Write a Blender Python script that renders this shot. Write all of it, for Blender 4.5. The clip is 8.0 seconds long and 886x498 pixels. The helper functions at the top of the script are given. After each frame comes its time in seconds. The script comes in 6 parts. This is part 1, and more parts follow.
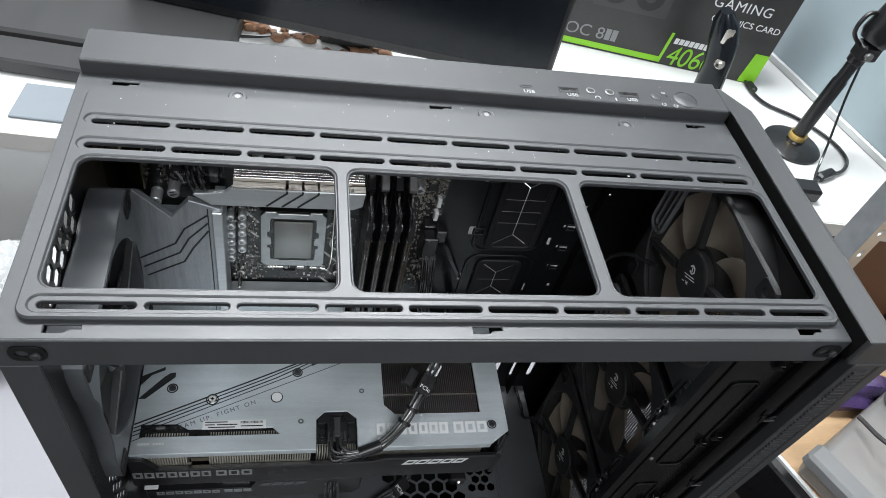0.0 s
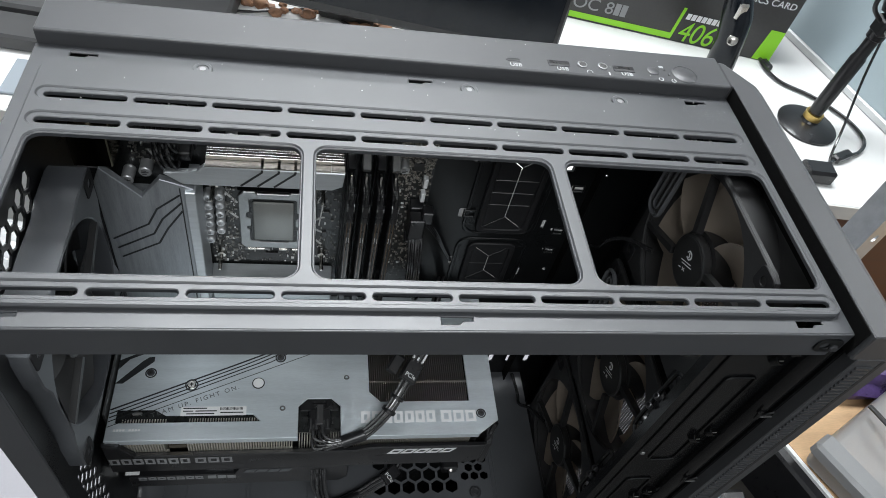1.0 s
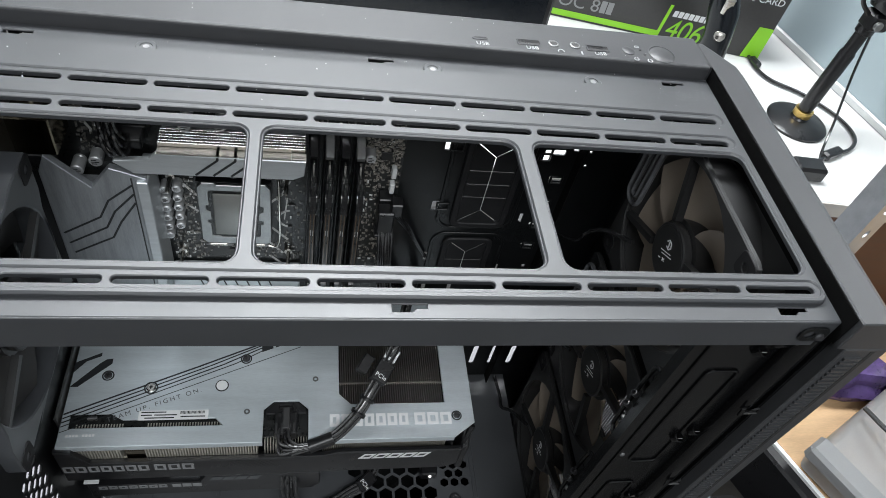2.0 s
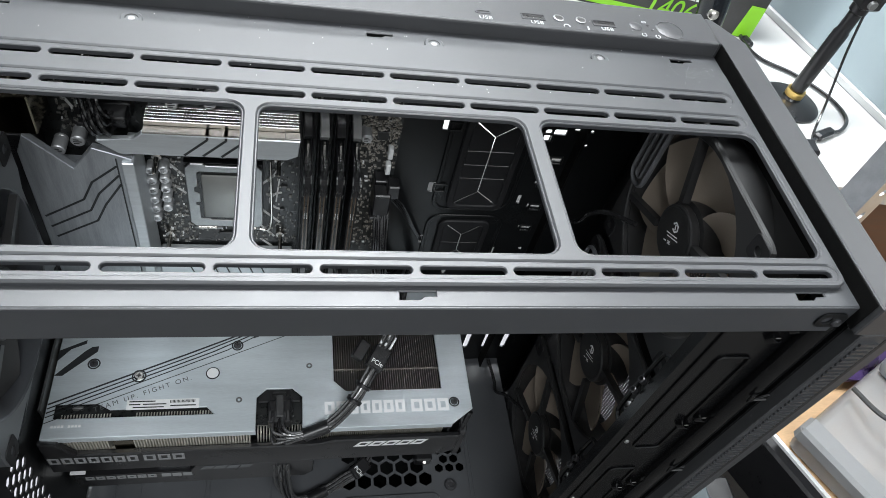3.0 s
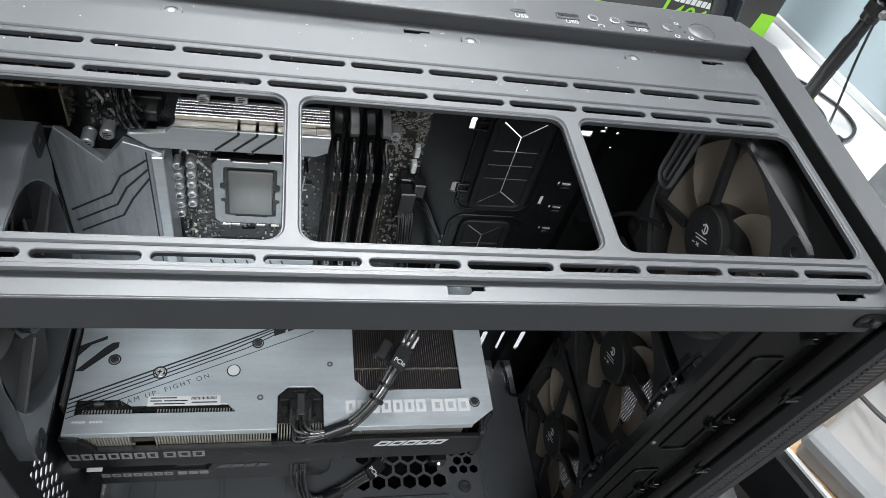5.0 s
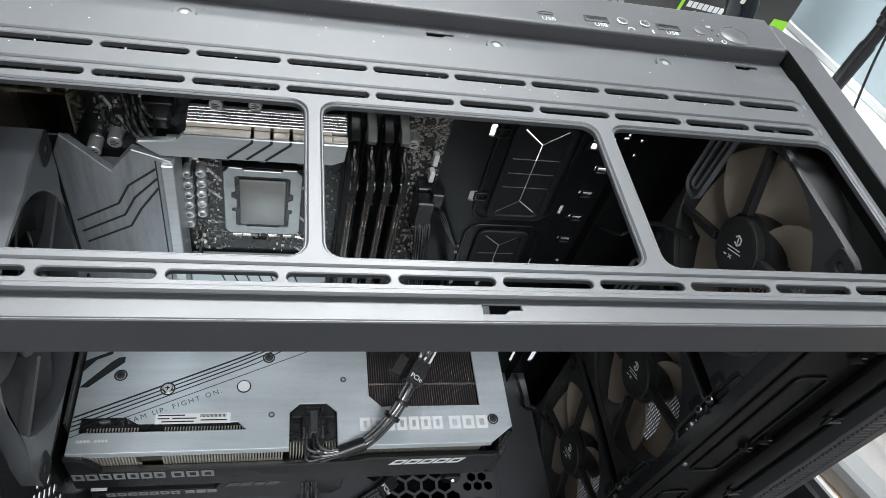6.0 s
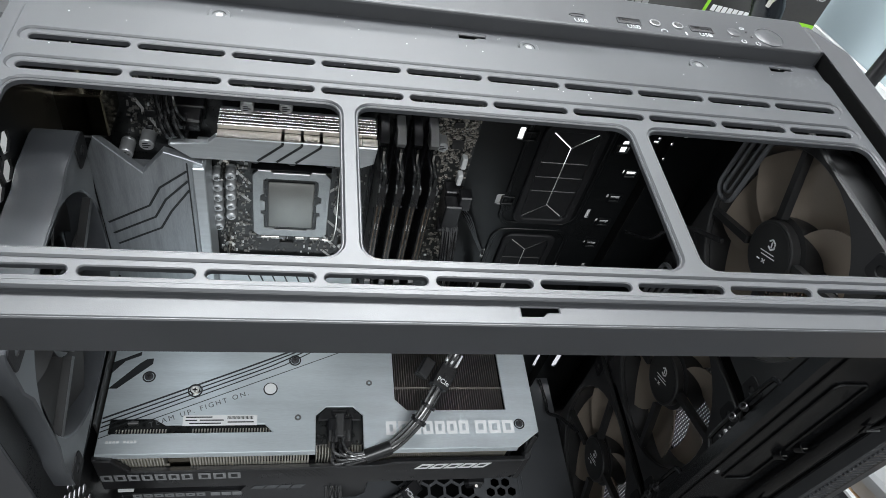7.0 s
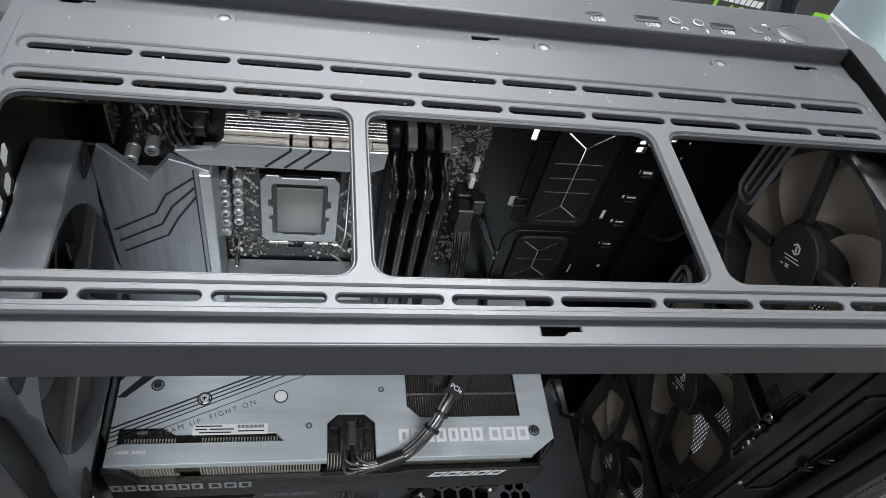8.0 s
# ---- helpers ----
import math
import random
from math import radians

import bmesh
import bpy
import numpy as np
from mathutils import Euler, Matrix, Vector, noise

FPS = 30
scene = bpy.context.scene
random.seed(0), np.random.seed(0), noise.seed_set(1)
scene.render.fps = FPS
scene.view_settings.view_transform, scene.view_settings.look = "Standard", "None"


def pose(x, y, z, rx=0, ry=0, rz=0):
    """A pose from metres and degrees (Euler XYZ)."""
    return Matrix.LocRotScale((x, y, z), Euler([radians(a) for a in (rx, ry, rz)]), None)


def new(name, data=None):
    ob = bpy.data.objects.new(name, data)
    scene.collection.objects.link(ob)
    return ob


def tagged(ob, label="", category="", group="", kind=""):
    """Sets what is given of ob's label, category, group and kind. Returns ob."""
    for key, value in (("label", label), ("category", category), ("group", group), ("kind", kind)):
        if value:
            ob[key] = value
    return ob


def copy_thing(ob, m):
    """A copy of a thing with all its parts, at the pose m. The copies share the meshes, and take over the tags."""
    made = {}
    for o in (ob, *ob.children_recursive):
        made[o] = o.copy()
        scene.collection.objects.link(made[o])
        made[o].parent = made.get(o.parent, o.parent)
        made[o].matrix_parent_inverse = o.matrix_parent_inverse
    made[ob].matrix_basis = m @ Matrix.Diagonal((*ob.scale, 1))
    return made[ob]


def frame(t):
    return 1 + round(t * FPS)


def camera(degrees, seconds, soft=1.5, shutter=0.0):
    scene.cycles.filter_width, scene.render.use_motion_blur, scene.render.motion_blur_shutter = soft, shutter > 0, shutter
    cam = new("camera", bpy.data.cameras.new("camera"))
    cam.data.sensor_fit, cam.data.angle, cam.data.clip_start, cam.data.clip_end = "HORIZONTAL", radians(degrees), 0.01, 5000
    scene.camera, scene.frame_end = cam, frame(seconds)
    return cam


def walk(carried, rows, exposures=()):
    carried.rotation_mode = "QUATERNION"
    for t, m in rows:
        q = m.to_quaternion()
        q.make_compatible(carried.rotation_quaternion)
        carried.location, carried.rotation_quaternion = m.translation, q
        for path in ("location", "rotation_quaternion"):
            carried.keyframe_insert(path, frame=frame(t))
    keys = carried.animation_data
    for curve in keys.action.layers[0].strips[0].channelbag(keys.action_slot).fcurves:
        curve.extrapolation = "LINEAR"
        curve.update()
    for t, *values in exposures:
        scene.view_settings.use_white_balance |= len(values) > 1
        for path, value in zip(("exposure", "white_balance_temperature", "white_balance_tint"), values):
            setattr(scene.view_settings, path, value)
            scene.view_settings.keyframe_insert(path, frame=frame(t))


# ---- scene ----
cam = camera(64.8, 8.0, soft=0.85, shutter=0.25)
# seconds, eye (m), Euler angles (degrees)
PATH = [
    (0, 0.1283, -0.1593, 0.6969, 41.39, -10.60, -6.98),
    (0.5, 0.1382, -0.1524, 0.6918, 40.80, -10.30, -6.73),
    (1, 0.1525, -0.1463, 0.6851, 39.60, -9.95, -5.87),
    (1.5, 0.1648, -0.1436, 0.6766, 40.01, -9.37, -5.96),
    (2, 0.1744, -0.1425, 0.6641, 40.46, -9.90, -6.40),
    (3.5, 0.1605, -0.1289, 0.6523, 38.62, -11.23, -7.68),
    (4, 0.1531, -0.1329, 0.6536, 38.76, -11.66, -7.38),
    (4.5, 0.1503, -0.1369, 0.6521, 39.15, -11.67, -7.13),
    (6, 0.1416, -0.1177, 0.6334, 39.94, -11.59, -7.04),
    (6.5, 0.1357, -0.1193, 0.6327, 40.21, -11.05, -6.57),
    (7, 0.1349, -0.1169, 0.6300, 40.18, -10.75, -5.99),
    (7.5, 0.1356, -0.1111, 0.6289, 39.87, -10.38, -5.64),
    (8, 0.1345, -0.1040, 0.6271, 39.45, -9.93, -5.85),
]
EXPOSURES = [(0.0, 0.02), (0.5, -0.08), (1.5, -0.08), (2.2, 0.16), (3.5, 0.36), (4.7, 0.40), (6.0, 0.46), (8.0, 0.22)]
walk(cam, [(t, pose(x, y, z, rx, ry, rz)) for t, x, y, z, rx, ry, rz in PATH], EXPOSURES)

# ---- world and lamps ----
world = bpy.data.worlds.new("room_air")
scene.world = world
world.use_nodes = True
world.node_tree.nodes["Background"].inputs["Color"].default_value = (0.75, 0.82, 0.9, 1)
world.node_tree.nodes["Background"].inputs["Strength"].default_value = 0.3

FLOOR_Z, CEIL_Z = -0.68, 1.85
LAMPS = [(0.25, 0.90, 62), (0.25, -1.0, 30), (-1.5, 0.90, 12), (1.9, 0.90, 12), (0.25, 2.15, 21)]
for lx, ly, watts in LAMPS:
    lamp = bpy.data.lights.new("ceiling_lamp", "AREA")
    lamp.shape, lamp.size, lamp.size_y, lamp.energy = "RECTANGLE", 1.15, 0.55, watts
    lamp.color = (0.93, 0.97, 1.0)
    new("ceiling_lamp", lamp).matrix_world = pose(lx, ly, CEIL_Z - 0.035)


# ---- materials ----
def material(name, color, rough=0.5, metal=0.0, vary=0.15, scale=40.0, bump=0.0, fine=900.0, streak=None, coat=0.0,
             alpha=1.0, transmit=0.0, spec=0.5, per_object=0.0):
    m = bpy.data.materials.new(name)
    m.use_nodes = True
    nt = m.node_tree
    n, link = nt.nodes, nt.links.new
    b = n["Principled BSDF"]
    b.inputs["Metallic"].default_value = metal
    b.inputs["Coat Weight"].default_value = coat
    b.inputs["Specular IOR Level"].default_value = spec
    b.inputs["Alpha"].default_value = alpha
    b.inputs["Transmission Weight"].default_value = transmit
    tc = n.new("ShaderNodeTexCoord")
    src = tc.outputs["Object"]
    if streak:
        mp = n.new("ShaderNodeMapping")
        mp.inputs["Scale"].default_value = streak
        link(src, mp.inputs["Vector"])
        src = mp.outputs["Vector"]
    big = n.new("ShaderNodeTexNoise")
    big.inputs["Scale"].default_value, big.inputs["Detail"].default_value = scale, 4
    small = n.new("ShaderNodeTexNoise")
    small.inputs["Scale"].default_value, small.inputs["Detail"].default_value = fine, 3
    link(src, big.inputs["Vector"])
    link(src, small.inputs["Vector"])
    mix = n.new("ShaderNodeMix")
    mix.data_type = "FLOAT"
    mix.inputs["Factor"].default_value = 0.4
    link(big.outputs["Fac"], mix.inputs["A"])
    link(small.outputs["Fac"], mix.inputs["B"])
    level = n.new("ShaderNodeMapRange")
    level.inputs["From Min"].default_value, level.inputs["From Max"].default_value = 0.3, 0.7
    level.inputs["To Min"].default_value, level.inputs["To Max"].default_value = 1 - vary, 1 + vary
    link(mix.outputs["Result"], level.inputs["Value"])
    out = level.outputs["Result"]
    if per_object:
        info = n.new("ShaderNodeObjectInfo")
        pr = n.new("ShaderNodeMapRange")
        pr.inputs["To Min"].default_value, pr.inputs["To Max"].default_value = 1 - per_object, 1 + per_object
        link(info.outputs["Random"], pr.inputs["Value"])
        mul = n.new("ShaderNodeMath")
        mul.operation = "MULTIPLY"
        link(out, mul.inputs[0])
        link(pr.outputs["Result"], mul.inputs[1])
        out = mul.outputs["Value"]
    tint = n.new("ShaderNodeVectorMath")
    tint.operation = "SCALE"
    tint.inputs[0].default_value = color
    link(out, tint.inputs["Scale"])
    link(tint.outputs["Vector"], b.inputs["Base Color"])
    rr = n.new("ShaderNodeMapRange")
    rr.inputs["From Min"].default_value, rr.inputs["From Max"].default_value = 0.3, 0.7
    rr.inputs["To Min"].default_value, rr.inputs["To Max"].default_value = max(0.02, rough * (1 - vary)), min(1, rough * (1 + vary))
    link(mix.outputs["Result"], rr.inputs["Value"])
    link(rr.outputs["Result"], b.inputs["Roughness"])
    if bump:
        bp = n.new("ShaderNodeBump")
        bp.inputs["Strength"].default_value, bp.inputs["Distance"].default_value = bump, 0.0004
        link(small.outputs["Fac"], bp.inputs["Height"])
        link(bp.outputs["Normal"], b.inputs["Normal"])
    return m


STEEL = material("black_powder_coat", (0.036, 0.038, 0.042), 0.43, 0.0, 0.12, 25, 0.05, 2600, spec=0.70)
# case steel again, taken almost to black for the channel's shade
CHANNEL = material("black_channel_steel_shaded", (0.0035, 0.0036, 0.0040), 0.22, 0.0, 0.15, 25, 0.05, 2200, spec=0.45)
# case steel again, lightened to make up for missing light on the cover
FLOORSTEEL = material("black_cover_steel_lit", (0.060, 0.063, 0.068), 0.36, 0.0, 0.12, 25, 0.05, 2600, spec=0.7)
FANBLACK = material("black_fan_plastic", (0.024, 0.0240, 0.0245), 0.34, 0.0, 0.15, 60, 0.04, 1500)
# case steel again, darkened in colour for the shade inside the case
STEEL_IN = material("black_inner_steel_shaded", (0.0065, 0.0070, 0.0075), 0.30, 0.0, 0.15, 25, 0.08, 2200, spec=0.27)
BEZEL = material("black_satin_plastic", (0.044, 0.045, 0.048), 0.38, 0.0, 0.10, 30, 0.14, 3000)
PLASTIC = material("black_plastic", (0.009, 0.009, 0.010), 0.30, 0.0, 0.15, 60, 0.06, 1500)
FANGREY = material("dark_grey_fan_plastic", (0.085, 0.088, 0.094), 0.38, 0.0, 0.15, 60, 0.05, 1500)
# smoky brown plastic, base colour lightened to stand for light shining through
BLADE = material("backlit_brown_blade_plastic", (0.30, 0.250, 0.205), 0.22, 0.0, 0.05, 60, 0.0, 1500)
RUBBER = material("black_rubber", (0.010, 0.010, 0.011), 0.6, 0.0, 0.2, 80, 0.1, 1800, spec=0.3)
PCB = material("black_circuit_board", (0.012, 0.013, 0.013), 0.35, 0.0, 0.5, 350, 0.1, 1200)
SILVER = material("brushed_silver_aluminium", (0.56, 0.59, 0.61), 0.36, 0.60, 0.10, 30, 0.05, 300, streak=(1, 14, 14))
SILVER_V = material("brushed_grey_aluminium", (0.36, 0.38, 0.40), 0.42, 0.65, 0.22, 30, 0.06, 300, streak=(14, 14, 1))
BACKPLATE = material("silver_backplate_metal", (0.58, 0.635, 0.665), 0.36, 0.45, 0.12, 14, 0.04, 260, streak=(1, 10, 10))
CHROME = material("polished_steel", (0.62, 0.60, 0.56), 0.22, 1.0, 0.12, 60)
SCREW = material("zinc_screw", (0.26, 0.26, 0.26), 0.5, 1.0, 0.15, 300)
DARKSCREW = material("black_screw", (0.07, 0.07, 0.075), 0.3, 0.6, 0.15, 300)
FINDK = material("dull_aluminium", (0.35, 0.33, 0.30), 0.42, 1.0, 0.15, 60)
# glossy black frame, greyed to carry the pale reflection on its walls
FANSHEEN = material("sheen_lightened_fan_frame", (0.056, 0.060, 0.066), 0.32, 0.0, 0.12, 60, 0.0, 900, spec=1.0)
LATCHGREY = material("grey_latch_plastic", (0.20, 0.20, 0.20), 0.4, 0.0, 0.1, 200)
LIDSCREW = material("bright_zinc_screw", (0.075, 0.078, 0.082), 0.36, 0.3, 0.12, 300)
CAN = material("pale_capacitor_can", (0.55, 0.56, 0.57), 0.38, 0.5, 0.08, 200)
# near-black that stands in for shade in the bezel gap and tray fold
GAPSHADE = material("painted_shade_black", (0.004, 0.004, 0.004), 0.9, 0.0, 0.2, 200, 0.1, 900, spec=0.1)
FIN = material("bare_aluminium_fins", (0.80, 0.77, 0.70), 0.38, 0.75, 0.12, 120)
NICKEL = material("nickel_heat_spreader", (0.33, 0.33, 0.315), 0.46, 0.9, 0.06, 80)
FRAMEMETAL = material("socket_frame_steel", (0.33, 0.335, 0.335), 0.38, 1.0, 0.15, 150)
BRASS = material("tarnished_port_metal", (0.30, 0.26, 0.19), 0.13, 1.0, 0.25, 60)
GOLD = material("gold_ring", (0.65, 0.45, 0.15), 0.3, 1.0, 0.1, 60)
WHITEINK = material("white_print", (0.75, 0.76, 0.77), 0.5, 0.0, 0.03, 100)
COPPER = material("grey_brown_component", (0.30, 0.28, 0.25), 0.4, 0.4, 0.8, 900)
ICONINK = material("pale_grey_print", (0.42, 0.43, 0.44), 0.5, 0.0, 0.03, 100)
GREYINK = material("grey_print", (0.22, 0.225, 0.23), 0.4, 0.0, 0.05, 100)
SLOGAN = material("dark_grey_print", (0.085, 0.09, 0.095), 0.4, 0.0, 0.05, 100)
DULL = material("tinned_component", (0.24, 0.235, 0.22), 0.4, 0.6, 0.7, 600)
DARKINK = material("dark_groove", (0.018, 0.02, 0.022), 0.45, 0.0, 0.1, 100)
SLEEVE = material("black_braided_sleeve", (0.034, 0.034, 0.035), 0.42, 0.0, 0.8, 900, 1.0, 1100, spec=0.7)
WIRE = material("black_wire", (0.016, 0.016, 0.017), 0.18, 0.0, 0.2, 200, spec=0.8)
STRIPE = material("grey_board_stripe", (0.50, 0.50, 0.49), 0.45, 0.0, 0.05, 100)
LABEL = material("white_sticker", (0.72, 0.73, 0.73), 0.5, 0.0, 0.04, 100)
INK = material("black_ink", (0.02, 0.02, 0.02), 0.6, 0.0, 0.1, 100)
DESK = material("white_laminate", (0.64, 0.64, 0.63), 0.45, 0.0, 0.03, 6, 0.03, 500)
BENCH = material("pale_grey_laminate", (0.27, 0.265, 0.285), 0.5, 0.0, 0.04, 5, 0.03, 400)
EDGE = material("desk_edge_band", (0.55, 0.53, 0.50), 0.5, 0.0, 0.05, 20)
WOOD = material("pale_wood_board", (0.55, 0.36, 0.20), 0.5, 0.0, 0.25, 6, 0.1, 120, streak=(1, 12, 12))
BROWN = material("brown_wood", (0.10, 0.045, 0.025), 0.5, 0.0, 0.3, 8, 0.1, 150, streak=(1, 12, 12))
ZINC = material("galvanised_steel", (0.45, 0.47, 0.48), 0.4, 0.8, 0.2, 60)
BLUEGREY = material("blue_grey_panel", (0.34, 0.41, 0.44), 0.4, 0.0, 0.06, 10)
ALU = material("anodised_frame", (0.55, 0.56, 0.56), 0.4, 0.6, 0.08, 40)
CARD = material("black_printed_card", (0.028, 0.027, 0.027), 0.35, 0.0, 0.2, 12, 0.0, 300)
GREEN = material("lime_green_print", (0.25, 0.62, 0.02), 0.4, 0.0, 0.05, 30)
SCREEN = material("black_glass_screen", (0.006, 0.008, 0.011), 0.22, 0.0, 0.1, 10, spec=0.3)
GREYPL = material("grey_plastic", (0.04, 0.04, 0.041), 0.45, 0.0, 0.12, 30, 0.08, 1500)
CLEAR = material("frosted_clear_plastic", (0.45, 0.46, 0.47), 0.35, 0.0, 0.06, 20, 0.05, 400, transmit=0.6)
PURPLE = material("purple_printed_bag", (0.055, 0.032, 0.11), 0.35, 0.0, 0.7, 30, 0.1, 200)
KRAFT = material("brown_kraft_paper", (0.24, 0.125, 0.07), 0.7, 0.0, 0.5, 60, 0.3, 300)
BAG = material("crumpled_clear_bag", (0.62, 0.63, 0.64), 0.25, 0.0, 0.3, 60, 0.3, 200, transmit=0.3)
WALL = material("painted_wall", (0.62, 0.63, 0.63), 0.8, 0.0, 0.04, 3, 0.05, 200)
CEILING = material("white_ceiling", (0.78, 0.78, 0.78), 0.9, 0.0, 0.03, 3, 0.05, 200)
FLOORM = material("grey_vinyl_floor", (0.09, 0.085, 0.08), 0.6, 0.0, 0.12, 4, 0.05, 300)
PAPER = material("blue_grey_paper", (0.20, 0.225, 0.25), 0.6, 0.0, 0.04, 20)
TEAL = material("teal_grey_metal", (0.05, 0.065, 0.07), 0.45, 0.2, 0.1, 20)

# ---- building helpers ----
ORG = {}


def thing(name, loc=(0, 0, 0), label="", category="", group="", kind=""):
    ob = new(name)
    ob.location = loc
    ob.empty_display_size = 0.02
    ORG[ob] = Vector(loc)
    return tagged(ob, label, category, group, kind)


def to_mesh(name, shape):
    if isinstance(shape, bpy.types.Mesh):
        shape.name = name
        return shape
    bmesh.ops.recalc_face_normals(shape, faces=shape.faces)
    me = bpy.data.meshes.new(name)
    shape.to_mesh(me)
    shape.free()
    return me


def part(name, shape, mat, parent, label="", smooth=True):
    """One mesh under a thing or under a part."""
    me = to_mesh(name, shape)
    org = ORG.get(parent, Vector((0, 0, 0)))
    me.transform(Matrix.Translation(-org))
    me.materials.clear()
    me.materials.append(mat)
    if smooth:
        for p in me.polygons:
            p.use_smooth = True
        me.set_sharp_from_angle(angle=radians(32))
    ob = new(name, me)
    ob.parent = parent
    ORG[ob] = org
    return tagged(ob, label)


def solo(name, shape, mat, label, category, group="", kind=""):
    """A thing that is one mesh."""
    me = to_mesh(name, shape)
    me.materials.append(mat)
    for p in me.polygons:
        p.use_smooth = True
    me.set_sharp_from_angle(angle=radians(32))
    return tagged(new(name, me), label, category, group, kind)


def box(bm, x0, x1, y0, y1, z0, z1, bev=0.0, seg=1):
    vs = [bm.verts.new((x, y, z)) for z in (z0, z1) for y in (y0, y1) for x in (x0, x1)]
    fs = [bm.faces.new([vs[i] for i in q]) for q in
          ((0, 2, 3, 1), (4, 5, 7, 6), (0, 1, 5, 4), (2, 6, 7, 3), (0, 4, 6, 2), (1, 3, 7, 5))]
    if bev:
        es = list({e for f in fs for e in f.edges})
        bmesh.ops.bevel(bm, geom=es, offset=bev, segments=seg, affect="EDGES", profile=0.5)
    return bm


def cube(x0, x1, y0, y1, z0, z1, bev=0.0, seg=1):
    return box(bmesh.new(), x0, x1, y0, y1, z0, z1, bev, seg)


def lathe(bm, p0, axis, profile, seg=20):
    """A turned body: profile rows of (distance along the axis, radius)."""
    ax = Vector(axis).normalized()
    u = ax.orthogonal().normalized()
    v = ax.cross(u)
    rings = []
    for d, r in profile:
        c = Vector(p0) + ax * d
        if r < 1e-6:
            rings.append([bm.verts.new(c)])
        else:
            rings.append([bm.verts.new(c + r * (u * math.cos(a) + v * math.sin(a))) for a in
                          (2 * math.pi * k / seg for k in range(seg))])
    for a, b in zip(rings, rings[1:]):
        for k in range(seg):
            q = [a[k % len(a)], a[(k + 1) % len(a)], b[(k + 1) % len(b)], b[k % len(b)]]
            q = list(dict.fromkeys(q))
            if len(q) > 2:
                bm.faces.new(q)
    for ring in (rings[0], rings[-1]):
        if len(ring) > 2:
            bm.faces.new(ring)
    return bm


def disc(p0, axis, r, h, bev=0.0, seg=20):
    b = bev
    return lathe(bmesh.new(), p0, axis, [(0, r), (h - b, r), (h, r - b)] if b else [(0, r), (h, r)], seg)


def spline(pts, per=8):
    p = [Vector(q) for q in pts]
    p = [2 * p[0] - p[1]] + p + [2 * p[-1] - p[-2]]
    out = []
    for i in range(1, len(p) - 2):
        for k in range(per):
            t = k / per
            out.append(0.5 * ((2 * p[i]) + (p[i + 1] - p[i - 1]) * t + (2 * p[i - 1] - 5 * p[i] + 4 * p[i + 1] - p[i + 2]) * t * t
                              + (3 * p[i] - p[i - 1] - 3 * p[i + 1] + p[i + 2]) * t ** 3))
    return out + [p[-2]]


def tube(bm, pts, r, seg=8, per=8, wobble=0.0):
    line = spline(pts, per)
    up = Vector((0.13, 0.31, 0.94))
    rings = []
    for i, c in enumerate(line):
        d = (line[min(i + 1, len(line) - 1)] - line[max(i - 1, 0)]).normalized()
        u = (up - d * up.dot(d)).normalized()
        v = d.cross(u)
        up = u
        rr = r * (1 + wobble * (-1) ** i)
        rings.append([bm.verts.new(c + rr * (u * math.cos(a) + v * math.sin(a))) for a in
                      (2 * math.pi * k / seg for k in range(seg))])
    for a, b in zip(rings, rings[1:]):
        for k in range(seg):
            bm.faces.new((a[k], a[(k + 1) % seg], b[(k + 1) % seg], b[k]))
    bm.faces.new(rings[0])
    bm.faces.new(rings[-1])
    return bm


def swap(me, plane):
    """Turn a mesh drawn in x, y with height z into the plane 'z', 'y' (x, z drawn) or 'x' (y, z drawn)."""
    if plane == "y":
        me.transform(Matrix(((1, 0, 0, 0), (0, 0, -1, 0), (0, 1, 0, 0), (0, 0, 0, 1))))
    elif plane == "x":
        me.transform(Matrix(((0, 0, 1, 0), (1, 0, 0, 0), (0, 1, 0, 0), (0, 0, 0, 1))))
    return me


def plate(outer, holes, a0, a1, plane="z", bev=0.0):
    """A sheet with holes between the heights a0 and a1 of its plane. Loops are lists of 2D points."""
    cu = bpy.data.curves.new("sheet", "CURVE")
    cu.dimensions, cu.fill_mode = "2D", "BOTH"
    cu.extrude = max((a1 - a0) / 2 - bev, 1e-5)
    cu.bevel_depth, cu.bevel_resolution, cu.offset = bev, 0, -bev
    for loop in [outer, *holes]:
        sp = cu.splines.new("POLY")
        sp.points.add(len(loop) - 1)
        for q, (u, v) in zip(sp.points, loop):
            q.co = (u, v, 0, 1)
        sp.use_cyclic_u = True
    tmp = bpy.data.objects.new("sheet", cu)
    me = bpy.data.meshes.new_from_object(tmp)
    bpy.data.objects.remove(tmp)
    bpy.data.curves.remove(cu)
    bm = bmesh.new()
    bm.from_mesh(me)
    bmesh.ops.remove_doubles(bm, verts=bm.verts, dist=2e-6)
    bm.to_mesh(me)
    bm.free()
    mid = (a0 + a1) / 2
    me.transform(Matrix.Translation((0, 0, mid if plane != "y" else -mid)))
    return swap(me, plane)


def rrect(x0, x1, y0, y1, r=0.0, seg=4):
    if r <= 0:
        return [(x0, y0), (x1, y0), (x1, y1), (x0, y1)]
    out = []
    for cx, cy, a in ((x1 - r, y0 + r, -90), (x1 - r, y1 - r, 0), (x0 + r, y1 - r, 90), (x0 + r, y0 + r, 180)):
        out += [(cx + r * math.cos(radians(a + 90 * k / seg)), cy + r * math.sin(radians(a + 90 * k / seg))) for k in range(seg + 1)]
    return out


def circle(cx, cy, r, seg=24, turn=0.0):
    return [(cx + r * math.cos(2 * math.pi * k / seg + turn), cy + r * math.sin(2 * math.pi * k / seg + turn)) for k in range(seg)]


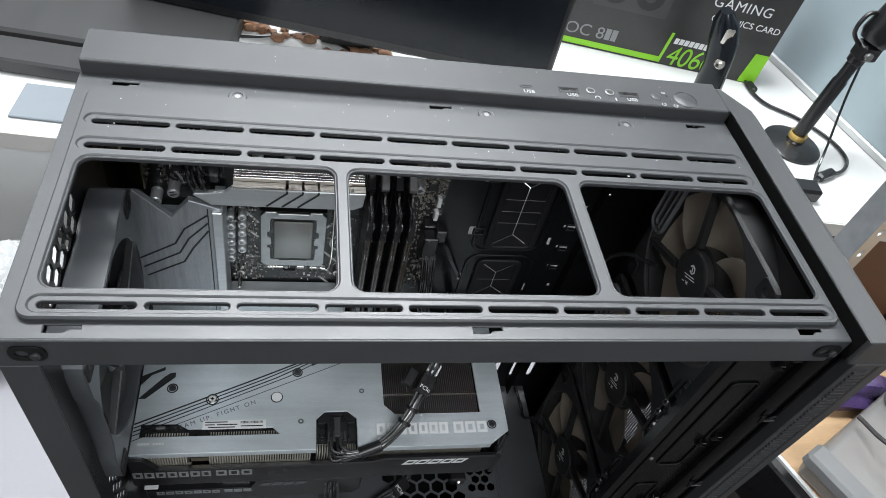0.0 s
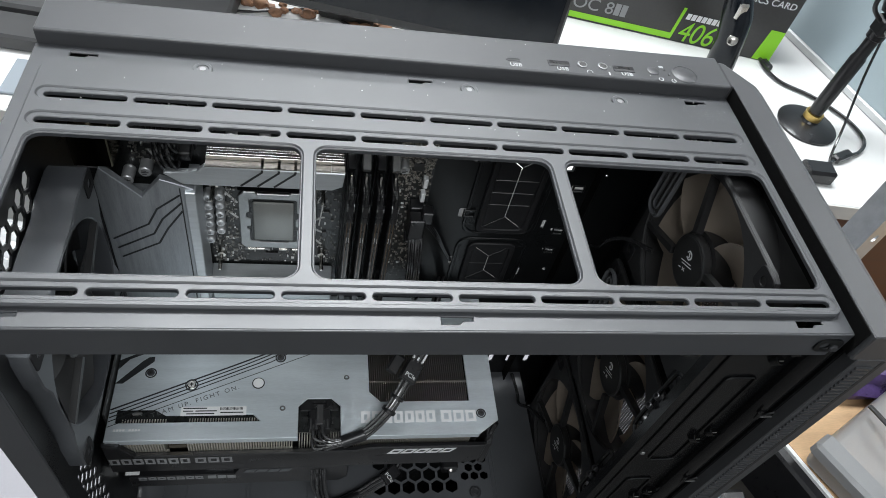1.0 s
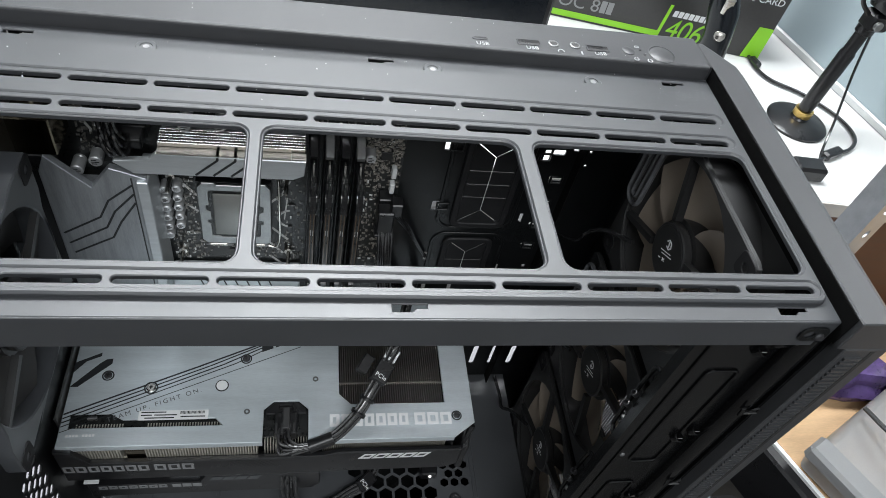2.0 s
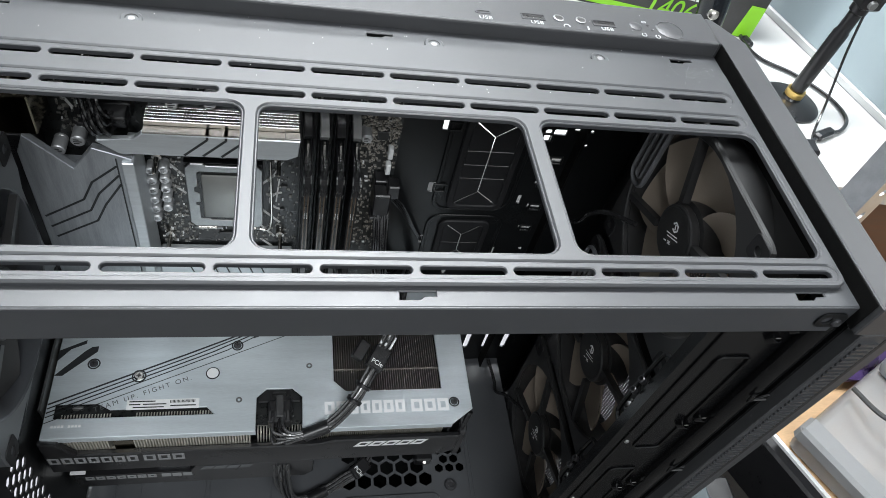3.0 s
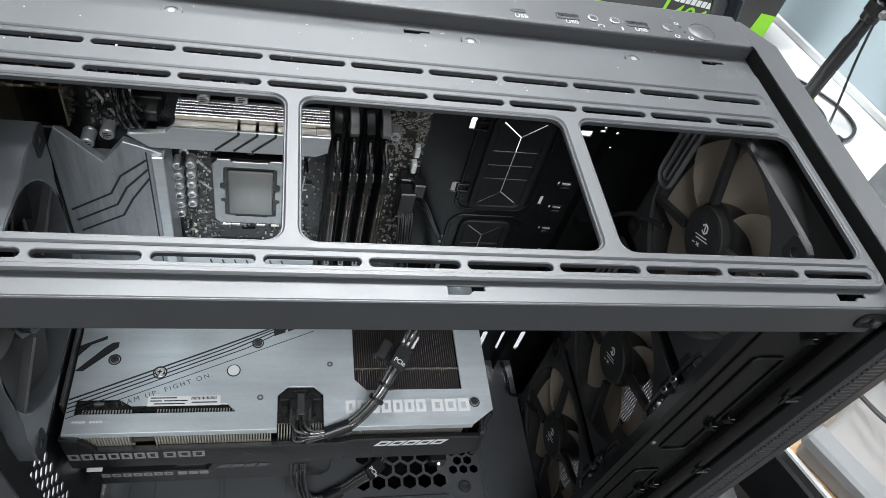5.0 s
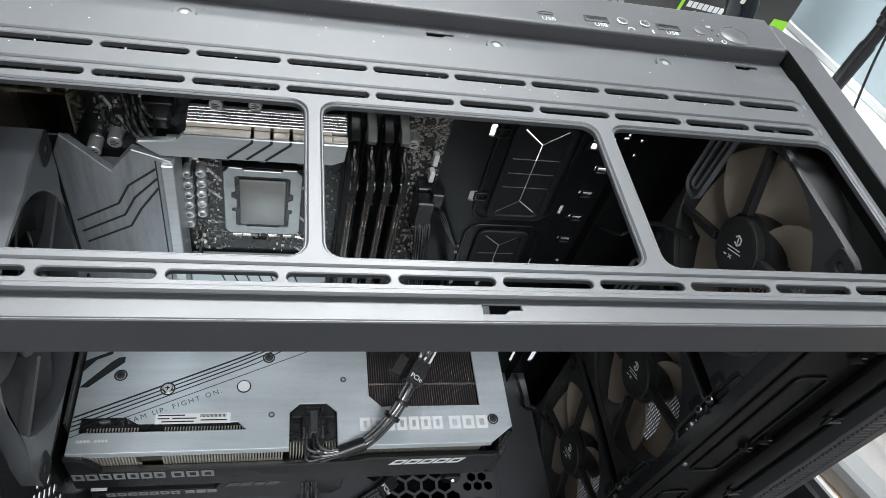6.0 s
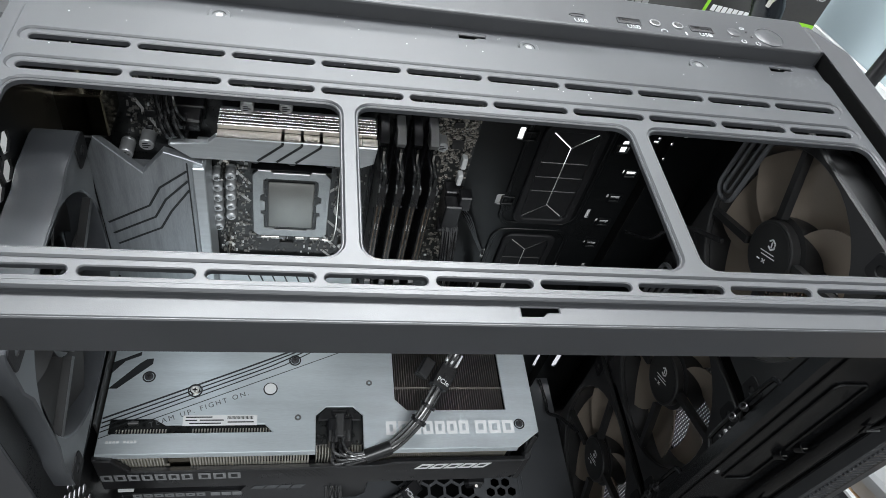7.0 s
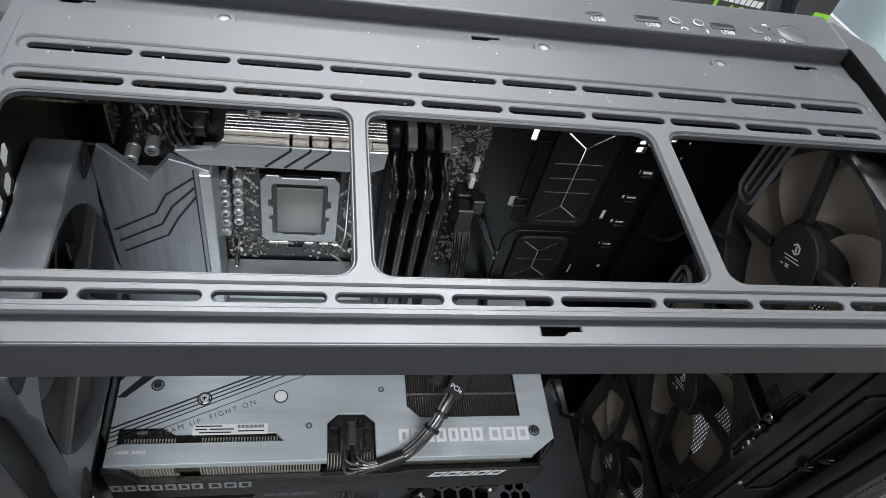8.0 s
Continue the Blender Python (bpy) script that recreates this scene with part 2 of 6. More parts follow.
def honeycomb(x0, x1, y0, y1, pitch, gap, keep=lambda u, v: True):
    holes, row, v = [], 0, y0 + pitch / 2
    while v < y1 - pitch * 0.4:
        u = x0 + pitch / 2 + (pitch / 2 if row % 2 else 0)
        while u < x1 - pitch * 0.4:
            if keep(u, v):
                holes.append(circle(u, v, (pitch - gap) / math.sqrt(3), 6, math.pi / 6))
            u += pitch
        v += pitch * 0.866
        row += 1
    return holes


def merge(*meshes):
    bm = bmesh.new()
    for me in meshes:
        if isinstance(me, bmesh.types.BMesh):
            tmp = bpy.data.meshes.new("tmp")
            me.to_mesh(tmp)
            me.free()
            me = tmp
        bm.from_mesh(me)
        bpy.data.meshes.remove(me)
    return bm


def letters(text, size, height, m, spacing=1.0, align="LEFT", shear=0.0):
    """Text as thin solid letters, drawn in the plane of m."""
    cu = bpy.data.curves.new("letters", "FONT")
    cu.body, cu.size, cu.extrude, cu.space_character, cu.align_x, cu.shear = text, size, height / 2, spacing, align, shear
    tmp = bpy.data.objects.new("letters", cu)
    me = bpy.data.meshes.new_from_object(tmp)
    bpy.data.objects.remove(tmp)
    bpy.data.curves.remove(cu)
    me.transform(m)
    return me


def strokes(bm, lines, width, m, h=0.0003):
    """Flat bars along 2D lines (x0, y0, x1, y1) in the plane of m."""
    for x0, y0, x1, y1 in lines:
        d = Vector((x1 - x0, y1 - y0))
        n = Vector((-d.y, d.x)).normalized() * width / 2
        ring = [Vector((x0, y0)) + n, Vector((x0, y0)) - n, Vector((x1, y1)) - n, Vector((x1, y1)) + n]
        lo = [bm.verts.new(m @ Vector((q.x, q.y, 0))) for q in ring]
        hi = [bm.verts.new(m @ Vector((q.x, q.y, h))) for q in ring]
        bm.faces.new(hi)
        bm.faces.new(lo[::-1])
        for k in range(4):
            bm.faces.new((lo[k], lo[(k + 1) % 4], hi[(k + 1) % 4], hi[k]))
    return bm


def bars(n, w, h, gap, m, slant=0.0, deep=0.0003, tall=None, hollow=0.0):
    """A word mark as plain blocks of its size."""
    bm = bmesh.new()
    for k in range(n):
        x = k * (w + gap)
        if tall and k in tall:
            continue
        t = hollow or w
        cells = [(x, 0, x + w, h)] if not hollow else [(x, 0, x + t, h), (x + w - t, 0, x + w, h), (x + t, 0, x + w - t, t), (x + t, h - t, x + w - t, h)]
        for xa, ya, xb, yb in cells:
            ring = [(xa + slant * ya / h, ya), (xb + slant * ya / h, ya), (xb + slant * yb / h, yb), (xa + slant * yb / h, yb)]
            lo = [bm.verts.new(m @ Vector((u, v, 0))) for u, v in ring]
            hi = [bm.verts.new(m @ Vector((u, v, deep))) for u, v in ring]
            bm.faces.new(hi)
            bm.faces.new(lo[::-1])
            for i in range(4):
                bm.faces.new((lo[i], lo[(i + 1) % 4], hi[(i + 1) % 4], hi[i]))
    return bm


def mark(name, n, w, h, gap, m, mat, parent, label="", slant=0.0, hollow=0.0):
    """A word mark, block by block."""
    for k in range(n):
        part(name, bars(1, w, h, gap, m @ pose(k * (w + gap), 0, 0), slant, 0.0002, hollow=hollow), mat, parent, label, smooth=False)


TOP = pose(0, 0, 0)                        # draws x, y
FRONT = pose(0, 0, 0, 90, 0, 0)            # draws x, z, facing -y


def at(x, y, z, m=TOP):
    return Matrix.Translation((x, y, z)) @ m

# ---- room ----
def room():
    x0, x1, y0, y1 = -2.4, 2.8, -2.2, 2.7
    t = 0.1
    solo("floor", cube(x0 - t, x1 + t, y0 - t, y1 + t, FLOOR_Z - t, FLOOR_Z), FLOORM, "grey vinyl floor of the workshop room", "floor", kind="structure")
    solo("ceiling", cube(x0 - t, x1 + t, y0 - t, y1 + t, CEIL_Z, CEIL_Z + t), CEILING, "plain white ceiling above the desks", "ceiling", kind="structure")
    for name, b in (("wall_north", (x0 - t, x1 + t, y1, y1 + t)), ("wall_south", (x0 - t, x1 + t, y0 - t, y0)),
                    ("wall_west", (x0 - t, x0, y0, y1)), ("wall_east", (x1, x1 + t, y0, y1))):
        solo(name, cube(*b, FLOOR_Z, CEIL_Z), WALL, "plain pale grey painted wall", "wall", kind="structure")
    for lx, ly, watts in LAMPS:
        c = thing("ceiling_light", (lx, ly, CEIL_Z), "white rectangular ceiling light panel with slim edge", "light", "ceiling lights")
        part("light_frame", plate(rrect(lx - 0.62, lx + 0.62, ly - 0.32, ly + 0.32, 0.01), [rrect(lx - 0.58, lx + 0.58, ly - 0.28, ly + 0.28)], CEIL_Z - 0.04, CEIL_Z), WHITEINK, c)


room()

# ---- computer case ----
ZT = 0.450       # top of the raised lid field
ZF = 0.447       # flange round it
XL, XR = 0.017, 0.4058
YN, YF = 0.0051, 0.1750
BENCH_Z = -0.052
case = thing("computer_case", (0.22, 0.1, BENCH_Z), "black steel tower computer case, side and lid panels off", "computer case")


def notch(x, y, w=0.0135, h=0.0042):
    return [(x, y), (x + w * 0.55, y), (x + w * 0.68, y + h * 0.45), (x + w, y + h * 0.45), (x + w, y + h), (x, y + h)]


WINDOWS = [rrect(0.0305, 0.1505, 0.0291, 0.1073, 0.006), rrect(0.1578, 0.2757, 0.0291, 0.1073, 0.006), rrect(0.2845, 0.3985, 0.0291, 0.1073, 0.006)]
flange_holes = [rrect(0.0285, 0.399, 0.0165, 0.150, 0.006)]
for nx in (0.036, 0.2100, 0.3775):
    flange_holes.append(notch(nx, 0.0084, 0.0135, 0.0036))
for nx in (0.0345, 0.2075, 0.3755):
    flange_holes.append(notch(nx, 0.1665, 0.013, 0.0030))
part("top_flange", plate(rrect(XL, XR, YN, YF), flange_holes, ZF - 0.0012, ZF, bev=0.0004), STEEL, case)
slots = []
for row_y, hw, sx0, sx1 in ((0.0202, 0.0018, 0.0353, 0.3983), (0.1158, 0.0021, 0.0343, 0.3951), (0.1338, 0.0020, 0.0343, 0.3951)):
    pitch = (sx1 - sx0 + 0.003) / 10
    for k in range(10):
        slots.append(rrect(sx0 + k * pitch - (0.0035 if k == 0 else 0), sx0 + k * pitch + pitch - 0.0030, row_y - hw, row_y + hw, hw * 0.99))
field = rrect(0.0245, 0.4030, 0.0133, 0.1595, 0.006, 6)
part("top_panel", plate(field, WINDOWS + slots, ZF - 0.0006, ZT - 0.0009, bev=0.0004), STEEL, case, "raised steel lid with three openings and slot rows")
grooves = [rrect(0.0288, 0.4010, 0.0163, 0.0246, 0.0041, 6), rrect(0.0278, 0.3985, 0.1120, 0.1206, 0.0042, 6), rrect(0.0278, 0.3985, 0.1302, 0.1387, 0.0042, 6)]
part("top_skin", plate(field, [rrect(a, b, c, d, 0.0068) for a, b, c, d in ((0.0297, 0.1513, 0.0282, 0.1081), (0.1570, 0.2765, 0.0282, 0.1081), (0.2837, 0.3993, 0.0282, 0.1081))] + grooves,
     ZT - 0.0015, ZT, bev=0.0007), STEEL, case)
# side rails under the lid
part("side_rail", cube(XL, XR, YN - 0.0006, YN + 0.0012, 0.4285, ZF - 0.0003, 0.0004), STEEL, case)
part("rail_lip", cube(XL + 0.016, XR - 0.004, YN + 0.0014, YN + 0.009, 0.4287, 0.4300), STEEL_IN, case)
part("rear_rail", cube(XL, XL + 0.0012, YN, 0.205, 0.432, ZF - 0.001, 0.0003), STEEL, case)
for sx, sz in ((0.030, 0.4385), (0.3965, 0.4385)):
    clip = part("side_clip", plate(rrect(sx - 0.007, sx + 0.007, sz - 0.005, sz + 0.005, 0.004), [circle(sx - 0.002, sz, 0.0025, 12)], YN - 0.0016, YN - 0.0006, "y", 0.0002), STEEL_IN, case, "dark snap socket")
    part("clip_stud", disc((sx + 0.003, YN - 0.0008, sz - 0.001), (0, -1, 0), 0.0022, 0.002, 0.0006, 12), DARKSCREW, clip)
for sx in (0.0991, 0.2412, 0.3317):
    screw = part("lid_screw", lathe(bmesh.new(), (sx, 0.1635, ZF), (0, 0, 1), [(0, 0.0050), (0.0006, 0.0050), (0.0009, 0.0046), (0.0009, 0.0030), (0.0005, 0.0027), (0.0005, 0)], 28), LIDSCREW, case, "round zinc screw head")
    part("screw_recess", disc((sx, 0.1635, ZF + 0.0004), (0, 0, 1), 0.0017, 0.0003, seg=6), SCREW, screw)
# port strip along the far edge
strip = bmesh.new()
ring = [(0.1750, 0.4440), (0.1750, 0.4543), (0.1761, 0.4554), (0.2040, 0.4554), (0.2085, 0.4514), (0.2085, 0.436)]
ends = []
for x in (XL + 0.0005, 0.4048):
    ends.append([strip.verts.new((x, y, z)) for y, z in ring])
for k in range(len(ring)):
    strip.faces.new((ends[0][k], ends[0][(k + 1) % 6], ends[1][(k + 1) % 6], ends[1][k]))
strip.faces.new(ends[0])
strip.faces.new(ends[1][::-1])
bmesh.ops.bevel(strip, geom=list(strip.edges), offset=0.0005, segments=1, affect="EDGES", profile=0.5)
io = part("port_strip", strip, BEZEL, case, "black plastic strip with ports and buttons", smooth=False)
ZP = 0.4554


def usb_port(x, y, w, h, tongue):
    shell = part("usb_port", plate(rrect(x - w / 2, x + w / 2, y - h / 2, y + h / 2, 0.0006 if tongue else h * 0.48), [rrect(x - w / 2 + 0.0007, x + w / 2 - 0.0007, y - h / 2 + 0.0007, y + h / 2 - 0.0007, 0.0003 if tongue else h * 0.3)], ZP - 0.002, ZP + 0.0003, bev=0.0001), DARKSCREW, case, "metal USB socket")
    part("port_cavity", cube(x - w / 2 + 0.0008, x + w / 2 - 0.0008, y - h / 2 + 0.0008, y + h / 2 - 0.0008, ZP - 0.0018, ZP + 0.0001), INK, shell)
    if tongue:
        part("port_tongue", cube(x - w / 2 + 0.0012, x + w / 2 - 0.0012, y - 0.0002, y + h / 2 - 0.0010, ZP - 0.001, ZP + 0.0002), PLASTIC, shell)


usb_port(0.2683, 0.1842, 0.0088, 0.0030, False)
usb_port(0.2962, 0.1842, 0.0135, 0.0055, True)
usb_port(0.3370, 0.1842, 0.0135, 0.0055, True)
for jx in (0.3108, 0.3236):
    jack = part("audio_jack", lathe(bmesh.new(), (jx, 0.1850, ZP - 0.0002), (0, 0, 1), [(0, 0.0030), (0.0007, 0.0030), (0.0009, 0.0024), (0.0002, 0.0018), (0.0002, 0)], 18), SCREW, case, "chrome audio jack ring")
    part("jack_hole", disc((jx + 0.0003, 0.1847, ZP + 0.0003), (0, 0, 1), 0.0020, 0.0002, seg=14), INK, jack)
button = part("power_button", lathe(bmesh.new(), (0.3768, 0.1842, ZP - 0.0004), (0, 0, 1), [(0, 0.0082), (0.0006, 0.0082), (0.0008, 0.0076), (0.0004, 0.0073), (0.0007, 0.0068), (0.0007, 0)], 28), BEZEL, case, "round glossy power button")
part("reset_button", lathe(bmesh.new(), (0.3562, 0.1848, ZP - 0.0003), (0, 0, 1), [(0, 0.0038), (0.0006, 0.0038), (0.0008, 0.0034), (0.0008, 0)], 20), BEZEL, case)
for lx, ly in ((0.3640, 0.1865), (0.3655, 0.1822)):
    part("status_light", disc((lx, ly, ZP - 0.0001), (0, 0, 1), 0.0007, 0.0004, seg=10), INK, case)
for tx, ty, word in ((0.2692, 0.1780, "USB"), (0.2975, 0.1780, "USB"), (0.3378, 0.1780, "USB")):
    part("port_lettering", letters(word, 0.0041, 0.0002, at(tx, ty, ZP + 0.0001), 1.05, "CENTER"), ICONINK, case, "white printed USB lettering", smooth=False)
icons = bmesh.new()
m = at(-0.0015, -0.0043, ZP + 0.0001)
for k in range(6):
    a0, a1 = radians(-20 + k * 36.6), radians(-20 + (k + 1) * 36.6)
    strokes(icons, [(0.3155 + 0.0017 * math.cos(a0), 0.1826 + 0.0017 * math.sin(a0), 0.3155 + 0.0017 * math.cos(a1), 0.1826 + 0.0017 * math.sin(a1))], 0.0005, m, 0.0002)
strokes(icons, [(0.3278, 0.1812, 0.3278, 0.1840)], 0.0009, m, 0.0002)
for cx, cy in ((0.3605, 0.1815), (0.3685, 0.1808)):
    for k in range(7):
        a0, a1 = radians(110 + k * 46), radians(110 + (k + 1) * 46)
        strokes(icons, [(cx + 0.0014 * math.cos(a0), cy + 0.0014 * math.sin(a0), cx + 0.0014 * math.cos(a1), cy + 0.0014 * math.sin(a1))], 0.0004, m, 0.0002)
strokes(icons, [(0.3627, 0.1930, 0.3650, 0.1930), (0.3627, 0.1943, 0.3650, 0.1943), (0.3627, 0.1930, 0.3627, 0.1943), (0.3650, 0.1930, 0.3650, 0.1943)], 0.0004, m, 0.0002)
part("port_icons", icons, ICONINK, case, "small white printed port symbols", smooth=False)

# front bezel: a hollow moulding with chamfered outer edges and a mesh face
bez = bmesh.new()
cap_hi = [(0.4066, -0.0025), (0.4222, -0.0025), (0.4222, 0.1780), (0.4085, 0.1990), (0.4050, 0.1990), (0.4050, 0.1757), (0.4066, 0.1757)]
cap_lo = [(0.4066, -0.0025), (0.4340, -0.0025), (0.4340, 0.1820), (0.4120, 0.2090), (0.4050, 0.2090), (0.4050, 0.1757), (0.4066, 0.1757)]
levels = [(cap_lo, 0.436), (cap_lo, 0.4465), (cap_hi, 0.4556)]
rings = [[bez.verts.new((x, y, z)) for x, y in loop] for loop, z in levels]
for a, b in zip(rings, rings[1:]):
    for k in range(7):
        bez.faces.new((a[k], a[(k + 1) % 7], b[(k + 1) % 7], b[k]))
bez.faces.new(rings[0][::-1])
bez.faces.new(rings[-1])
for loop in ([(0.4112, -0.0025), (0.4340, -0.0025), (0.4340, 0.0135), (0.4112, 0.0135)], [(0.4105, 0.1960), (0.4230, 0.1960), (0.4120, 0.2090), (0.4105, 0.2090)]):
    lo = [bez.verts.new((x, y, -0.030)) for x, y in loop]
    hi = [bez.verts.new((x, y, 0.4359)) for x, y in loop]
    for k in range(4):
        bez.faces.new((lo[k], lo[(k + 1) % 4], hi[(k + 1) % 4], hi[k]))
    bez.faces.new(lo[::-1])
    bez.faces.new(hi)
bmesh.ops.bevel(bez, geom=list(bez.edges), offset=0.0006, segments=1, affect="EDGES", profile=0.5)
bezel = part("front_bezel", bez, BEZEL, case, "chamfered black plastic front moulding", smooth=False)
part("bezel_foot", cube(0.4105, 0.434, 0.004, 0.2, -0.03, -0.012, 0.001), BEZEL, bezel)
# two black sheets put the gap's shade into colour; no real lining
part("bezel_seam", cube(0.4078, 0.4103, 0.006, 0.176, 0.424, 0.4340), GAPSHADE, bezel, "black strip added as shade in the gap beside the moulding")
part("bezel_lining", cube(0.4061, 0.4065, 0.0005, 0.1752, 0.4362, 0.4546), GAPSHADE, bezel, "black sheet added as shade on the inner moulding wall")
ribs = bmesh.new()
for k in range(62):
    z = 0.428 - k * 0.0034
    box(ribs, 0.4145, 0.4235, -0.0036, -0.0024, z, z + 0.0017)
part("bezel_ribs", ribs, BEZEL, bezel, "fine vertical row of grip ribs", smooth=False)
part("bezel_groove", cube(0.4255, 0.4275, -0.0027, -0.0024, 0.05, 0.434), INK, bezel)
gauze = bmesh.new()
for k in range(75):
    y = 0.012 + k * 0.0025
    box(gauze, 0.4296, 0.4300, y, y + 0.0012, -0.012, 0.436)
for k in range(178):
    z = -0.012 + k * 0.0025
    box(gauze, 0.4300, 0.4304, 0.006, 0.2, z, z + 0.0012)
part("front_mesh", gauze, STEEL, bezel, "fine black dust mesh", smooth=False)

rng = random.Random(3)
specks = bmesh.new()
for k in range(60):
    x, y = rng.uniform(0.03, 0.4), rng.choice((rng.uniform(0.146, 0.174), rng.uniform(0.1245, 0.1335), rng.uniform(0.179, 0.201)))
    z = ZT if y < 0.1585 else (ZF if y < 0.176 else ZP)
    s = rng.uniform(0.00007, 0.00018)
    box(specks, x - s, x + s * rng.uniform(0.6, 2.5), y - s, y + s, z, z + 0.0001)
for k in range(60):
    x, y = rng.gauss(0.386, 0.010), rng.gauss(0.1540, 0.0045)
    if 0.365 < x < 0.4005 and 0.1430 < y < 0.1600:
        s = rng.uniform(0.00004, 0.00009)
        box(specks, x - s, x + s * rng.uniform(0.6, 2.0), y - s, y + s, ZT, ZT + 0.0001)
part("dust_specks", specks, LABEL, case, "tiny pale dust specks", smooth=False)["kind"] = "stuff"

# posts, floor, trays
part("rear_post", cube(XL, XL + 0.0150, YN - 0.0006, YN + 0.0010, -0.0045, 0.4282, 0.0003), STEEL, case)
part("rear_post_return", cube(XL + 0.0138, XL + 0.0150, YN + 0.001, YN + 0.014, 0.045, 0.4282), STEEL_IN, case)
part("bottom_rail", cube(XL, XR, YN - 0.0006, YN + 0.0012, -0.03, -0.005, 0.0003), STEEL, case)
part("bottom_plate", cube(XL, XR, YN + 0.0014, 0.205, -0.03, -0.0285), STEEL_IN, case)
for fx in (0.05, 0.37):
    for fy in (0.03, 0.18):
        part("foot", lathe(bmesh.new(), (fx, fy, BENCH_Z), (0, 0, 1), [(0, 0.014), (0.004, 0.016), (0.022, 0.014)], 20), RUBBER, case)
rear_holes = honeycomb(0.052, 0.118, 0.397, 0.424, 0.0118, 0.0026)
rear_holes += honeycomb(0.012, 0.034, 0.250, 0.338, 0.0118, 0.0026)
rear_holes += honeycomb(0.022, 0.062, 0.090, 0.232, 0.0092, 0.0022)
rear_holes += [rrect(0.092, 0.168, 0.064 + k * 0.0203, 0.064 + k * 0.0203 + 0.0145, 0.001) for k in range(2)]
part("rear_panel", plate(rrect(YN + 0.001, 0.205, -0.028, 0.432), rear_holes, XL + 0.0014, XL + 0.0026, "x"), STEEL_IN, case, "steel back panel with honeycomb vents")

# motherboard tray with cut-outs open to the desk behind
YT = 0.206
tray_holes = []
for tx, tz, w, h in ((0.2690, 0.2940, 0.006, 0.010), (0.2720, 0.2350, 0.005, 0.0105), (0.3460, 0.3545, 0.009, 0.0050), (0.3600, 0.3590, 0.004, 0.002), (0.3790, 0.3655, 0.003, 0.003), (0.3720, 0.3580, 0.0022, 0.0022), (0.3400, 0.3480, 0.0045, 0.011),
                     (0.3500, 0.3300, 0.010, 0.0045), (0.3470, 0.3065, 0.012, 0.0035), (0.3385, 0.2850, 0.003, 0.009), (0.3480, 0.2815, 0.011, 0.0035),
                     (0.3480, 0.2570, 0.011, 0.003), (0.2690, 0.3535, 0.004, 0.0100), (0.3620, 0.3620, 0.002, 0.002), (0.3720, 0.3450, 0.002, 0.002),
                     (0.3560, 0.2300, 0.003, 0.003), (0.3330, 0.223, 0.003, 0.009)):
    tray_holes.append(rrect(tx, tx + w, tz, tz + h, min(w, h) * 0.2, 2))
for k in range(3):
    tray_holes.append(rrect(0.3425 + k * 0.0190, 0.3475 + k * 0.0190, 0.074, 0.106, 0.0024))
for k in range(2):
    tray_holes.append(rrect(0.2760 + k * 0.022, 0.2795 + k * 0.022, 0.196, 0.210, 0.0015))
GROMMETS = ((0.3060, 0.3240, 0.033, 0.080), (0.3040, 0.2390, 0.030, 0.044))
for gx, gz, w, h in GROMMETS:
    tray_holes.append(rrect(gx - w / 2, gx + w / 2, gz - h / 2, gz + h / 2, 0.004))
tray_holes.append(rrect(0.06, 0.075, 0.398, 0.412, 0.002))
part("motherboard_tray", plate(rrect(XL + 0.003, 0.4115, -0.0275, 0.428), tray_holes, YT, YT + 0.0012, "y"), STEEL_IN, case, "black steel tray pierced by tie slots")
for gx, gz, w, h in GROMMETS:
    g = part("grommet", plate(rrect(gx - w / 2 - 0.005, gx + w / 2 + 0.005, gz - h / 2 - 0.005, gz + h / 2 + 0.005, 0.007), [rrect(gx - w / 2, gx + w / 2, gz - h / 2, gz + h / 2, 0.004)], YT - 0.003, YT - 0.0002, "y", 0.0008), RUBBER, case, "black rubber cable grommet with slit flaps")
    # flaps parted by narrow slits
    x0, x1, z0, z1, s = gx - w / 2, gx + w / 2, gz - h / 2, gz + h / 2, 0.00042
    n = 4 if h > 0.06 else 2
    e0, e1 = z0 + w * 0.42, z1 - w * 0.42
    edges = [e0 + (e1 - e0) * k / n for k in range(n + 1)]
    for k, (a, b) in enumerate(zip(edges, edges[1:])):
        lo_z, hi_z = (z0 + 2 * s if k == 0 else a + s), (z1 - 2 * s if k == n - 1 else b - s)
        a2, b2 = (a + s if k else a), (b - s if k < n - 1 else b)
        part("flap", plate([(x0, lo_z), (gx - s, a2), (gx - s, b2), (x0, hi_z)], [], YT - 0.0015, YT - 0.0006, "y"), RUBBER, g)
        part("flap", plate([(x1, lo_z), (x1, hi_z), (gx + s, b2), (gx + s, a2)], [], YT - 0.0015, YT - 0.0006, "y"), RUBBER, g)
    part("flap", plate([(x0 + 2 * s, z0), (x1 - 2 * s, z0), (gx, e0 - 2 * s)], [], YT - 0.0015, YT - 0.0006, "y"), RUBBER, g)
    part("flap", plate([(x0 + 2 * s, z1), (gx, e1 + 2 * s), (x1 - 2 * s, z1)], [], YT - 0.0015, YT - 0.0006, "y"), RUBBER, g)
for bx0, bx1, bz0, bz1 in ((0.274, 0.334, 0.275, 0.390), (0.274, 0.334, 0.208, 0.271)):
    part("tray_emboss", plate(rrect(bx0, bx1, bz0, bz1, 0.012, 6), [rrect(bx0 + 0.003, bx1 - 0.003, bz0 + 0.003, bz1 - 0.003, 0.010, 6)], YT - 0.0012, YT - 0.0001, "y", 0.0005), STEEL_IN, case)
